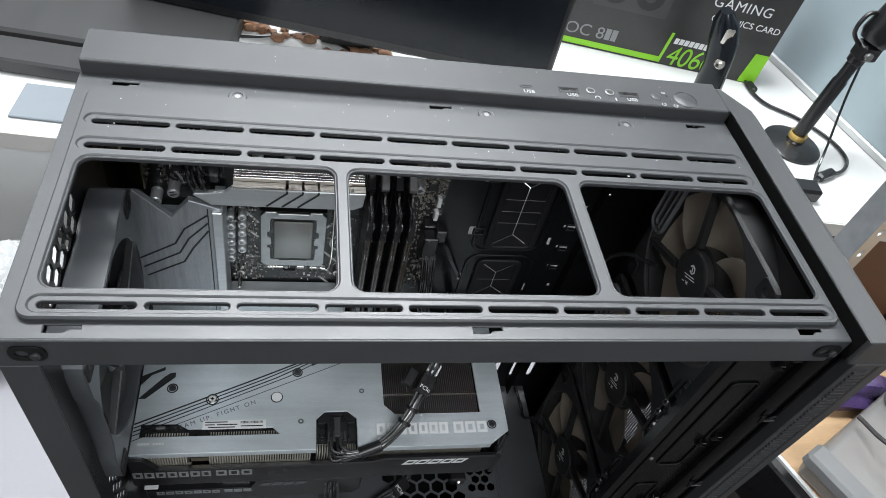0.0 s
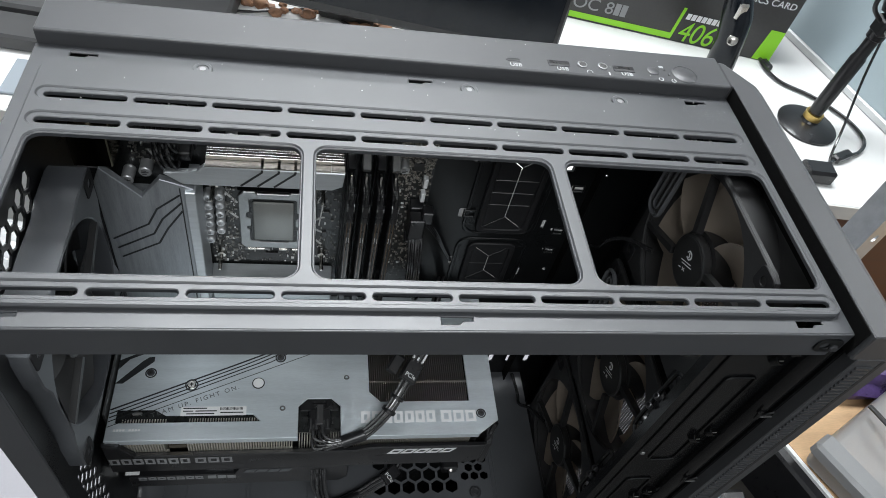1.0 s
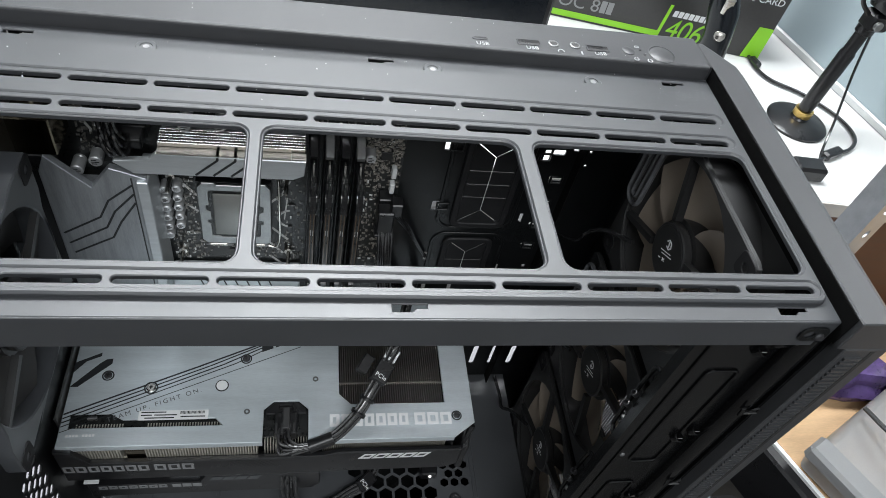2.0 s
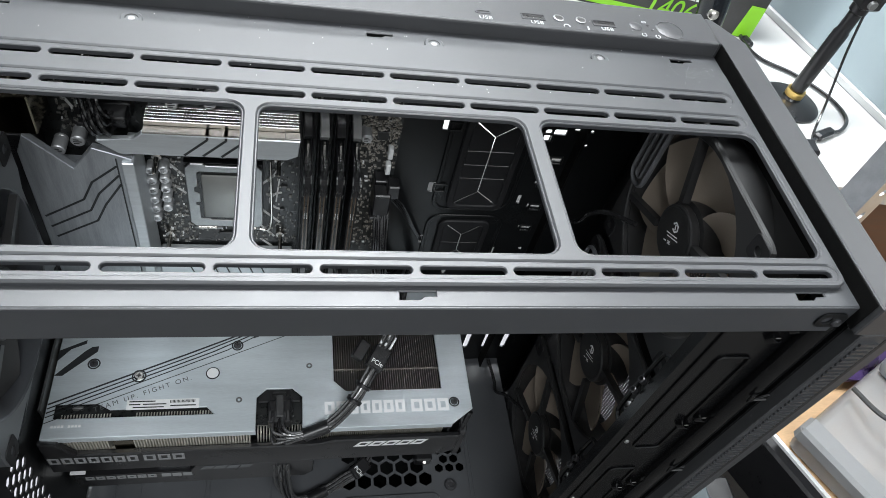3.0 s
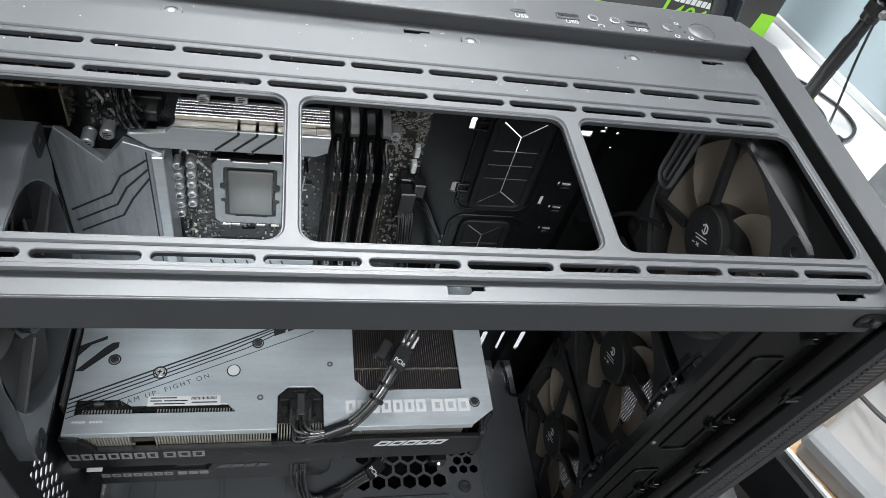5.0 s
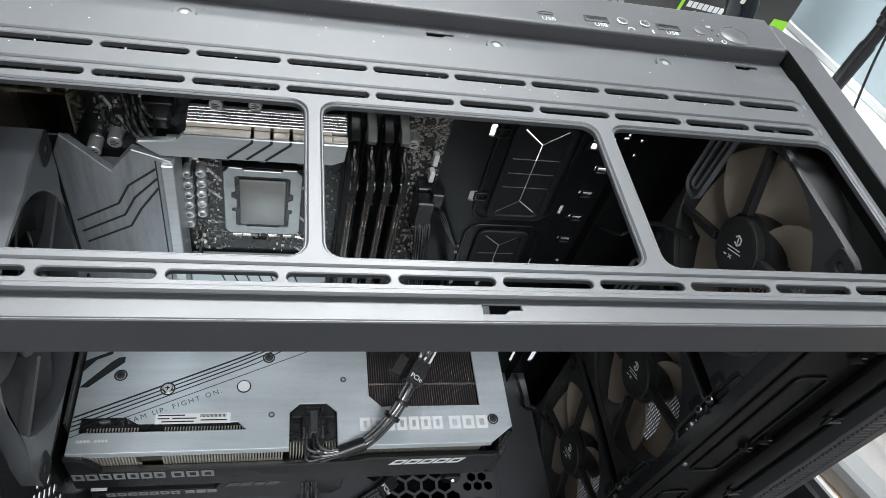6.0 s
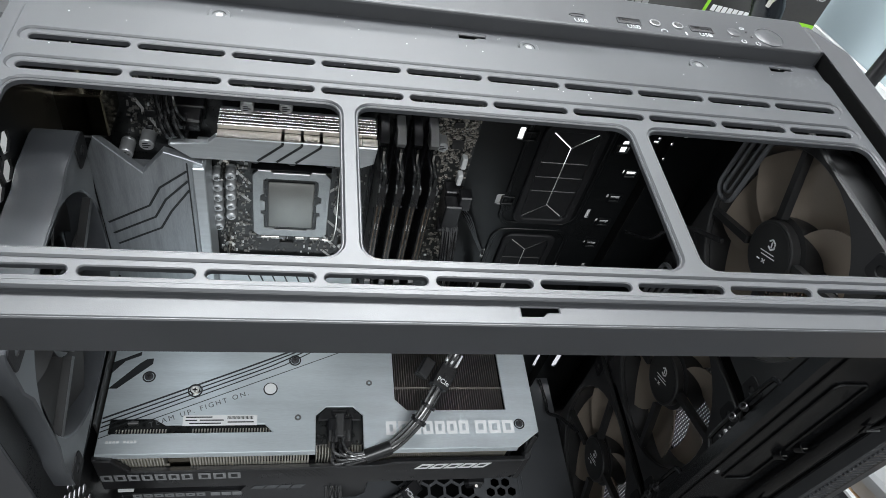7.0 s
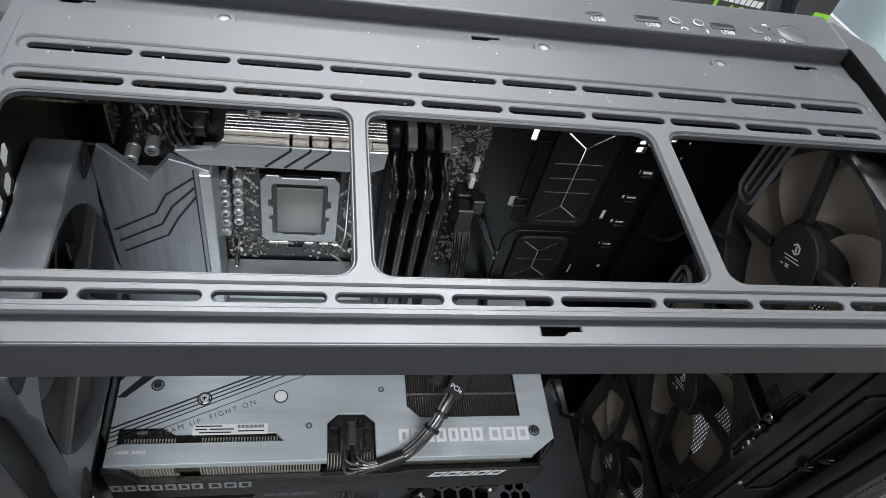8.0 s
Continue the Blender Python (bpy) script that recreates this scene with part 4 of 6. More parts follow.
part("heatsink_step", cube(0.1690, 0.1774, 0.1664, 0.1720, 0.3736, 0.3750, 0.0003), FINDK, vt)
for k in range(6):
    y = 0.1700 + k * 0.0024
    part("heatsink_fin", cube(0.0935, 0.1770, y + 0.0025, y + 0.0036, 0.3734, 0.3775 - 0.0002 * (k % 2), 0.0003), CHROME, vt)
for k in range(3):
    gt = bmesh.new()
    x = 0.1140 + k * 0.0100
    strokes(gt, [(x, 0.3590, x + 0.0130, 0.3715), (x + 0.0130, 0.3715, x + 0.0130, 0.3734)], 0.0014, at(0, 0.1659, 0, FRONT), 0.0002)
    part("heatsink_groove", gt, DARKINK, vt, smooth=False)
for k in range(3):
    x = 0.1270 + k * 0.0100
    part("groove_cut", cube(x - 0.0009, x + 0.0009, 0.1664, 0.1760, 0.3736, 0.3742), DARKINK, vt)
m2 = part("m2_heatsink", cube(0.0860, 0.1760, 0.1790, YB - 0.001, 0.2180, 0.2440, 0.0010), SILVER, board, "pale drive heatsink with slanted lines")
for k in range(7):
    gm = bmesh.new()
    strokes(gm, [(0.105 + k * 0.008, 0.242, 0.1085 + k * 0.008, 0.230)], 0.0010, at(0, 0.1789, 0, FRONT), 0.0002)
    part("heatsink_groove", gm, DARKINK, m2, smooth=False)
part("port_block", cube(0.0140, 0.0410, 0.1685, YB - 0.001, 0.3665, 0.3925, 0.0008), BRASS, board, "shiny metal port housing")
part("port_edge", cube(0.0125, 0.0138, 0.1670, YB - 0.001, 0.3640, 0.3935, 0.0003), CHROME, board)
part("port_shield", cube(0.0060, 0.0120, 0.1550, YB - 0.001, 0.2350, 0.3940, 0.0006), PLASTIC, board)
part("port_tower", cube(0.0125, 0.0330, 0.1720, YB - 0.001, 0.2350, 0.3630, 0.0008), PLASTIC, board)
eps = part("power_socket", cube(0.0620, 0.0860, 0.1840, YB - 0.0002, 0.3690, 0.3780, 0.0006), PLASTIC, board)
part("power_plug", cube(0.0630, 0.0850, 0.1730, 0.1850, 0.3700, 0.3775, 0.0008), PLASTIC, board)

# memory
for k in range(4):
    x = 0.1822 + k * 0.0095
    slot = part("memory_slot", cube(x - 0.0034, x + 0.0034, YB - 0.0085, YB - 0.0002, 0.2330, 0.3720, 0.0006), PLASTIC, board)
    for zc, s in ((0.3655, 1), (0.2355, -1)):
        latch = part("slot_latch", plate([(YB - 0.018, zc), (YB - 0.002, zc - s * 0.004), (YB - 0.002, zc + s * 0.010), (YB - 0.015, zc + s * 0.009), (YB - 0.021, zc + s * 0.005)], [], x - 0.0026, x + 0.0026, "x", 0.0004), PLASTIC if k % 2 == 0 else LATCHGREY, slot)
        part("latch_spring", cube(x - 0.0006, x + 0.0006, YB - 0.0235, YB - 0.0205, zc - s * 0.009, zc + s * 0.001), CHROME, slot)
    ram = thing("memory_stick", (x, YB - 0.008, 0.305), "black memory module with ridged spreader in its slot", "memory", "memory modules")
    part("memory_board", cube(x - 0.0006, x + 0.0006, YB - 0.0385, YB - 0.006, 0.2385, 0.3620), PCB, ram)
    sp = part("heat_spreader", plate([(YB - 0.0400, 0.2400), (YB - 0.0120, 0.2400), (YB - 0.0120, 0.3600), (YB - 0.0330, 0.3600), (YB - 0.0345, 0.3560), (YB - 0.0400, 0.3540), (YB - 0.0400, 0.3400), (YB - 0.0370, 0.3380), (YB - 0.0370, 0.2700), (YB - 0.0400, 0.2680)], [], x - 0.0022, x + 0.0022, "x", 0.0005), PLASTIC, ram)
    # brownish sheen on the black ridge, painted as its colour
    part("spreader_spine", cube(x - 0.0014, x + 0.0014, YB - 0.0374, YB - 0.0366, 0.2720, 0.3370), BROWNSHEEN, sp, "ridge line with a brown sheen painted in")
    for j, z in enumerate((0.3515, 0.3400)):
        for sx in (-0.0024, 0.0017):
            part("spreader_clip", cube(x + sx, x + sx + 0.0007, YB - 0.0406, YB - 0.0380, z - 0.0004, z + (0.0040 if j == 0 else 0.0006)), FRAMEMETAL, sp, "bright folded clip")
    for j in range(5):
        z = 0.275 + j * 0.012
        part("spreader_rib", cube(x - 0.0025, x + 0.0025, YB - 0.0366, YB - 0.030, z, z + 0.006, 0.0005), PLASTIC, sp)
    part("maker_mark", bars(4, 0.0010, 0.0018, 0.0004, Matrix.Translation((x + 0.0009, YB - 0.0376, 0.3165)) @ pose(0, 0, 0, 90, 0, 0) @ pose(0, 0, 0, 0, 0, 90), 0.0003, 0.0002), WHITEINK, sp, "tiny white word mark as bars", smooth=False)

# small chips and parts scattered on the board
rng = random.Random(5)
bits, pads = bmesh.new(), bmesh.new()
for i in range(760):
    zone = rng.choice(((0.044, 0.062, 0.345, 0.392), (0.044, 0.062, 0.345, 0.392), (0.05, 0.24, 0.3830, 0.393), (0.2180, 0.2395, 0.318, 0.379), (0.2180, 0.2395, 0.24, 0.318), (0.100, 0.180, 0.246, 0.267), (0.158, 0.178, 0.262, 0.345), (0.0990, 0.1060, 0.27, 0.335), (0.18, 0.24, 0.3800, 0.393), (0.088, 0.108, 0.246, 0.275)))
    x, z = rng.uniform(zone[0], zone[1]), rng.uniform(zone[2], zone[3])
    w, h = rng.choice(((0.0003, 0.0006), (0.0006, 0.0003), (0.0005, 0.0010), (0.0010, 0.0005)))
    box(bits if i % 10 else pads, x - w, x + w, YB - rng.uniform(0.0006, 0.0014), YB - 0.0001, z - h, z + h)
dense = bmesh.new()
for i in range(420):
    x, z = rng.uniform(0.2155, 0.2395), rng.choice((rng.uniform(0.345, 0.380), rng.uniform(0.25, 0.38)))
    w, h = rng.choice(((0.0004, 0.0009), (0.0009, 0.0004), (0.0007, 0.0007), (0.0012, 0.0004)))
    box(dense, x - w, x + w, YB - rng.uniform(0.0006, 0.0018), YB - 0.0001, z - h, z + h)
part("edge_component_scatter", dense, COPPER, board, "crowded tiny brown components", smooth=False)["kind"] = "stuff"
part("component_scatter", bits, DULL, board, "scattered tiny silver components", smooth=False)["kind"] = "stuff"
part("pad_scatter", pads, LABEL, board, "scattered tiny white printed marks", smooth=False)["kind"] = "stuff"
for cx, cz, w, h in ((0.2290, 0.3560, 0.007, 0.007), (0.0640, 0.3640, 0.006, 0.005), (0.1690, 0.3040, 0.004, 0.005), (0.2300, 0.2900, 0.006, 0.009), (0.1300, 0.2560, 0.009, 0.004), (0.2270, 0.371, 0.006, 0.004), (0.168, 0.281, 0.003, 0.006)):
    part("chip", cube(cx - w / 2, cx + w / 2, YB - 0.0018, YB - 0.0001, cz - h / 2, cz + h / 2, 0.0002), PLASTIC, board)
for a, b, c, d in ((0.158, 0.340, 0.166, 0.330), (0.162, 0.315, 0.168, 0.328), (0.164, 0.290, 0.166, 0.312), (0.214, 0.350, 0.218, 0.356), (0.2270, 0.3790, 0.2390, 0.3860), (0.2300, 0.3660, 0.2385, 0.3700)):
    part("board_line", strokes(bmesh.new(), [(a, b, c, d)], 0.0009, at(0, YB, 0, FRONT), 0.0002), STRIPE, board, smooth=False)
for sx, sz in ((0.0600, 0.3755), (0.1820, 0.3785), (0.2330, 0.3790)):
    part("board_screw", disc((sx, YB, sz), (0, -1, 0), 0.0034, 0.0022, 0.0008, 14), DARKSCREW, board)
for zc in (0.196, 0.1085):
    part("expansion_slot", cube(0.062, 0.152, YB - 0.011, YB - 0.0002, zc - 0.0037, zc + 0.0037, 0.0006), PLASTIC, board)
part("board_power_socket", cube(0.2270, 0.2370, YB - 0.0102, YB - 0.0002, 0.2850, 0.3240, 0.0006), PLASTIC, board)
for zc, w in ((0.3440, 0.0032), (0.3300, 0.0032)):
    part("white_header", cube(0.2335, 0.2335 + w, YB - 0.006, YB - 0.0002, zc - 0.0045, zc + 0.0045, 0.0006), LABEL, board)

# ---- graphics cards ----
ZG, YG = 0.2037, 0.0690
card = thing("graphics_card", (0.16, 0.13, 0.150), "large graphics card with silver metal backplate and cut-outs", "graphics card")
cut_fin = [(0.2060, 0.1650), (0.2060, 0.1045), (0.2140, 0.0965), (0.2830, 0.0965), (0.2830, 0.1650)]
cut_slot = [(0.0290, 0.0825), (0.1265, 0.0825), (0.1215, 0.0878), (0.0620, 0.0878), (0.0540, 0.0925), (0.0290, 0.0925)]
cut_plug = [(0.1535, 0.0660), (0.1840, 0.0660), (0.1840, 0.0935), (0.1775, 0.0995), (0.1600, 0.0995), (0.1535, 0.0935)]
outline = [(0.0240, YG), (0.1535, YG), (0.1535, 0.0935), (0.1600, 0.0995), (0.1775, 0.0995), (0.1840, 0.0935), (0.1840, YG), (0.2880, YG), (0.3040, 0.0800), (0.3040, 0.1930), (0.0240, 0.1930)]
bp = part("backplate", plate(outline, [cut_fin, cut_slot], ZG - 0.0018, ZG, "z", 0.0004), BACKPLATE, card, "brushed silver metal backplate")
part("backplate_edge", plate([(0.0240, YG), (0.1535, YG), (0.1535, YG + 0.0012), (0.0240, YG + 0.0012)], [], ZG - 0.006, ZG - 0.0016), BACKPLATE, bp)
part("backplate_edge", plate([(0.1840, YG), (0.2880, YG), (0.2880, YG + 0.0012), (0.1840, YG + 0.0012)], [], ZG - 0.006, ZG - 0.0016), BACKPLATE, bp)
for k, w in enumerate((0.0012, 0.0009, 0.0009, 0.0007, 0.0005)):
    x0, y0 = 0.0245, 0.0925 - k * 0.0030
    dg = strokes(bmesh.new(), [(x0, y0, 0.1050 + k * 0.0090, 0.1275 + k * 0.0010), (0.1050 + k * 0.0090, 0.1275 + k * 0.0010, 0.200, 0.170)] if k < 4 else [(x0, y0 - 0.001, 0.178, 0.1445)], w, at(0, 0, ZG), 0.0001)
    part("engraved_line", dg, DARKINK, bp, smooth=False)
part("slogan", letters("TEAM UP. FIGHT ON.", 0.0049, 0.0001, at(0.0525, 0.0862, ZG + 0.0001) @ pose(0, 0, 0, 0, 0, 20.8), 1.38), SLOGAN, bp, "grey slogan lettering", smooth=False)
emblem = bmesh.new()
for loop in ([(0.024, 0.113), (0.029, 0.113), (0.0480, 0.1310), (0.0480, 0.1350), (0.0440, 0.1345), (0.0400, 0.1312)], [(0.024, 0.124), (0.0310, 0.1330), (0.0400, 0.1372), (0.0400, 0.1400), (0.024, 0.132)]):
    lo = [emblem.verts.new((u, v, ZG)) for u, v in loop]
    hi = [emblem.verts.new((u, v, ZG + 0.0002)) for u, v in loop]
    emblem.faces.new(hi)
    for k in range(len(loop)):
        emblem.faces.new((lo[k], lo[(k + 1) % len(loop)], hi[(k + 1) % len(loop)], hi[k]))
part("emblem", emblem, DARKINK, bp, "dark angular emblem as plain shape", smooth=False)
mark("maker_mark", 5, 0.0085, 0.013, 0.0018, at(0.1500, 0.1400, ZG + 0.0001) @ pose(0, 0, 0, 0, 0, 22), DARKINK, bp, "", 0.004, 0.0)
# word mark along the edge, as plain blocks
mark("word_mark", 7, 0.0068, 0.0094, 0.0014, at(0.1990, 0.0790, ZG + 0.0001), WHITEINK, bp, "white word mark as plain blocks", 0.0, 0.0022)
mark("word_mark", 3, 0.0080, 0.0094, 0.0016, at(0.2595, 0.0790, ZG + 0.0001), WHITEINK, bp, "white word mark as plain blocks", 0.0, 0.0022)
st = part("serial_sticker", cube(0.0715, 0.1165, 0.0870, 0.0940, ZG, ZG + 0.0002), LABEL, bp, "white serial sticker with bars")
pr = bmesh.new()
for k in range(20):
    x = 0.0985 + k * 0.0008
    strokes(pr, [(x, 0.0912, x, 0.0932)], 0.0004 if k % 3 else 0.0006, at(0, 0, ZG + 0.0002), 0.0001)
strokes(pr, [(0.0730, 0.0927, 0.0890, 0.0927), (0.0730, 0.0906, 0.0800, 0.0906), (0.0815, 0.0906, 0.0960, 0.0906), (0.0755, 0.0885, 0.0945, 0.0885), (0.0985, 0.0892, 0.1145, 0.0892)], 0.0008, at(0, 0, ZG + 0.0002), 0.0001)
part("sticker_print", pr, INK, st, smooth=False)
part("switch_print", bars(9, 0.0014, 0.0016, 0.0006, at(0.0290, 0.0762, ZG + 0.0001), 0.0, 0.0002, tall=(4,)), WHITEINK, bp, smooth=False)
for sx, sy, r, mt in ((0.0765, 0.1115, 0.0037, CHROME), (0.0470, 0.1215, 0.0031, DARKSCREW), (0.1390, 0.1342, 0.0031, DARKSCREW), (0.2910, 0.0855, 0.0029, DARKSCREW)):
    well = part("screw_ring", lathe(bmesh.new(), (sx, sy, ZG - 0.0002), (0, 0, 1), [(0, r + 0.0010), (0.0005, r + 0.0009), (0.0003, r), (0, r)], 22), DARKINK, bp)
    sc = part("backplate_screw", lathe(bmesh.new(), (sx, sy, ZG - 0.0002), (0, 0, 1), [(0, r * 0.86), (0.0010, r * 0.86), (0.0016, r * 0.68), (0.0016, 0)], 22), mt, bp)
    cr = bmesh.new()
    strokes(cr, [(sx - r * 0.4, sy, sx + r * 0.4, sy), (sx, sy - r * 0.4, sx, sy + r * 0.4)], r * 0.22, at(0, 0, ZG + 0.0014), 0.0001)
    part("screw_cross", cr, INK, sc, smooth=False)
dot = part("screw_ring", disc((0.1237, 0.1125, ZG - 0.0001), (0, 0, 1), 0.0046, 0.0004, seg=24), DARKINK, bp)
part("warranty_dot", disc((0.1237, 0.1125, ZG + 0.0003), (0, 0, 1), 0.0038, 0.0004, seg=24), LABEL, bp, "round white seal sticker")
for sx, sy in ((0.1890, 0.1170), (0.1420, 0.0920)):
    part("small_rivet", lathe(bmesh.new(), (sx, sy, ZG - 0.0002), (0, 0, 1), [(0, 0.0022), (0.0005, 0.0020), (0.0004, 0.0010), (0, 0.0009)], 16), SCREW, bp)
part("bios_switch", cube(0.0390, 0.0455, 0.0895, 0.0915, ZG - 0.004, ZG - 0.001, 0.0004), SCREW, bp)
# cooler body
part("cooler_core", cube(0.030, 0.2960, 0.0830, 0.188, 0.158, 0.1660), PLASTIC, card)
part("card_board", cube(0.026, 0.2000, 0.0760, 0.196, ZG - 0.0080, ZG - 0.0064), PCB, card)
fin_a = None
for k in range(46):
    x = 0.2072 + k * 0.00166
    if fin_a is None:
        fin_a = part("fin", cube(x, x + 0.00045, 0.0905, 0.1650, ZG - 0.036, ZG - 0.0030), FINDK, card)
    else:
        q = new("fin", fin_a.data)
        q.parent = card
        q.matrix_basis = pose(k * 0.00166, 0, 0)
part("fin_tie", cube(0.2060, 0.2835, 0.1140, 0.1152, ZG - 0.0042, ZG - 0.0026), FINDK, card)
fin_b = None
for k in range(66):
    x = 0.0320 + k * 0.0018
    if 17 <= k <= 24:
        continue
    if fin_b is None:
        fin_b = part("edge_fin", cube(x, x + 0.0008, 0.0702, 0.0880, ZG - 0.0300, ZG - 0.0062), FIN, card)
        fin_x = x
    else:
        q = new("edge_fin", fin_b.data)
        q.parent = card
        q.matrix_basis = pose(x - fin_x, 0, 0)
part("fin_ledge", cube(0.0315, 0.150, 0.0700, 0.0735, ZG - 0.0270, ZG - 0.0245, 0.0003), FIN, card)
part("fin_block", cube(0.0640, 0.0770, 0.0708, 0.080, ZG - 0.0300, ZG - 0.0090, 0.0005), BRASS, card)
fin_d = None
for k in range(16):
    x = 0.1545 + k * 0.0019
    if fin_d is None:
        fin_d = part("plug_fin", cube(x, x + 0.0006, 0.0715, 0.0950, ZG - 0.0300, ZG - 0.0105), FIN, card)
    else:
        q = new("plug_fin", fin_d.data)
        q.parent = card
        q.matrix_basis = pose(k * 0.0019, 0, 0)
fin_c = None
for k in range(62):
    x = 0.1950 + k * 0.00145
    if fin_c is None:
        fin_c = part("front_fin", cube(x, x + 0.0005, 0.0725, 0.0900, ZG - 0.0300, ZG - 0.0070), FIN, card)
    else:
        q = new("front_fin", fin_c.data)
        q.parent = card
        q.matrix_basis = pose(k * 0.00145, 0, 0)
shroud = part("cooler_shroud", plate([(0.0225, 0.1570), (0.2870, 0.1570), (0.2960, 0.1630), (0.2960, 0.1880), (0.2060, 0.1890), (0.1960, 0.1845), (0.1500, 0.1835), (0.0420, 0.1835), (0.0330, ZG - 0.004), (0.0225, ZG - 0.002)], [], 0.0660, 0.0700, "y", 0.0008), PLASTIC, card, "black plastic cooler shroud")
part("shroud_side", cube(0.0240, 0.2950, 0.0725, 0.1900, 0.1565, 0.1579, 0.0004), PLASTIC, card)
part("shroud_end", plate([(0.0680, 0.1520), (0.188, 0.1520), (0.188, ZG - 0.003), (0.0820, ZG - 0.003), (0.0690, 0.1850)], [], 0.2965, 0.3020, "x", 0.0008), PLASTIC, card)
part("shroud_brace", tube(bmesh.new(), [(0.2900, 0.0700, 0.1600), (0.2960, 0.0705, 0.1800), (0.3030, 0.0790, ZG - 0.0035)], 0.0022, 8, 4), PLASTIC, card)
mark("word_mark", 7, 0.0066, 0.0090, 0.0013, at(0.0240, 0.0658, 0.1715, FRONT), GREYINK, shroud, "grey word mark as plain blocks", 0.0, 0.0018)
mark("word_mark", 3, 0.0076, 0.0090, 0.0015, at(0.0815, 0.0658, 0.1715, FRONT), GREYINK, shroud, "grey word mark as plain blocks", 0.0, 0.0018)
mark("maker_mark", 5, 0.0086, 0.0075, 0.0014, at(0.2200, 0.0658, 0.1785, FRONT), LABEL, shroud, "silver slanted maker mark as plain blocks", 0.0045, 0.0019)
hatch = bmesh.new()
for k in range(9):
    strokes(hatch, [(0.130 + k * 0.0035, 0.181, 0.138 + k * 0.0035, 0.170)], 0.0008, at(0, 0.0659, 0, FRONT), 0.0002)
part("shroud_hatching", hatch, GREYPL, shroud, smooth=False)
part("power_socket", cube(0.1605, 0.1775, 0.0840, 0.0985, ZG - 0.010, ZG - 0.0024, 0.0006), PLASTIC, card)
part("power_bracket", plate([(0.1550, 0.0900), (0.1825, 0.0900), (0.1825, 0.0930), (0.1765, 0.0985), (0.1610, 0.0985), (0.1550, 0.0930)], [rrect(0.1640, 0.1735, 0.0925, 0.0965, 0.0008)], ZG - 0.002, ZG + 0.0002, "z", 0.0003), PLASTIC, card)
part("bracket_plate", cube(0.0212, 0.0226, 0.0860, 0.2000, 0.1500, ZG + 0.006), SCREW, card)

low = thing("graphics_card", (0.12, 0.14, 0.078), "slim second graphics card with black shroud", "graphics card")
part("card_board", cube(0.026, 0.190, 0.0930, 0.196, 0.1150, 0.1166), PCB, low)
sh2 = part("cooler_shroud", plate([(0.0225, 0.0860), (0.1900, 0.0860), (0.1960, 0.0940), (0.1960, 0.1180), (0.1080, 0.1180), (0.1030, 0.1060), (0.0225, 0.1060)], [], 0.0820, 0.0890, "y", 0.0008), PLASTIC, low)
part("cooler_core", cube(0.024, 0.194, 0.0891, 0.190, 0.0820, 0.0990), PLASTIC, low)
part("heat_block", cube(0.0800, 0.1040, 0.0895, 0.108, 0.1062, 0.1140, 0.0008), SILVER, low)
mark("word_mark", 7, 0.0060, 0.0058, 0.0012, at(0.0300, 0.0818, 0.1000, FRONT), GREYINK, sh2, "grey word mark as plain blocks", 0.0, 0.0018)
mark("word_mark", 3, 0.0064, 0.0058, 0.0012, at(0.0830, 0.0818, 0.1000, FRONT), GREYINK, sh2, "", 0.0, 0.0)
mark("maker_mark", 4, 0.0080, 0.0058, 0.0014, at(0.1110, 0.0818, 0.1100, FRONT), SLOGAN, sh2, "", 0.003, 0.0)
part("bracket_plate", cube(0.0212, 0.0226, 0.0900, 0.2000, 0.0700, 0.1240), SCREW, low)
part("bracket_tab", cube(0.0226, 0.0330, 0.0790, 0.0860, 0.1180, 0.1192, 0.0003), LABEL, low, "bright bracket tab")
part("power_socket", cube(0.1600, 0.1860, 0.0860, 0.1000, 0.1100, 0.1230, 0.0006), PLASTIC, low)

# ---- cables ----
rng = random.Random(11)


def bundle(name, label, pts, n, r_wire, spread, sleeve=None, tape=(), flare=1.0):
    c = thing(name, pts[0], label, "cable")
    for k in range(n):
        a = 2 * math.pi * k / n + rng.uniform(-0.2, 0.2)
        rad = spread * (0.55 + 0.45 * (k % 2))
        off = Vector((math.cos(a) * rad, math.sin(a) * rad * 0.6, math.sin(a) * rad))
        line = [Vector(p) + off * ((flare if i < 3 else 1.0) + rng.uniform(-0.15, 0.15)) for i, p in enumerate(pts)]
        part("wire", tube(bmesh.new(), line, r_wire, 7, 7), SLEEVE if (sleeve and k % 2) else WIRE, c)
    for a, b, r in tape:
        part("tape_wrap", tube(bmesh.new(), [a, (Vector(a) + Vector(b)) / 2, b], r, 12, 4), PLASTIC, c, "black tape wrap")
    return c


g1 = bundle("power_cable", "black braided graphics power cable with plug", [(0.1690, 0.0790, 0.2000), (0.1680, 0.0700, 0.2030), (0.1700, 0.0640, 0.2030), (0.1790, 0.0640, 0.2030), (0.2000, 0.0680, 0.2080), (0.2170, 0.0800, 0.2200), (0.2270, 0.0930, 0.2290), (0.2340, 0.1050, 0.2350), (0.2440, 0.1200, 0.2480), (0.2560, 0.1600, 0.2500), (0.2650, 0.1900, 0.2300), (0.2700, 0.2040, 0.2150)], 8, 0.0011, 0.0031, True, [((0.1850, 0.0645, 0.2040), (0.2010, 0.0685, 0.2085), 0.0046)], 1.7)
pl = part("plug", cube(0.1612, 0.1768, 0.0745, 0.0905, ZG - 0.0090, ZG + 0.0016, 0.0008), PLASTIC, g1, "black eight pin plug")
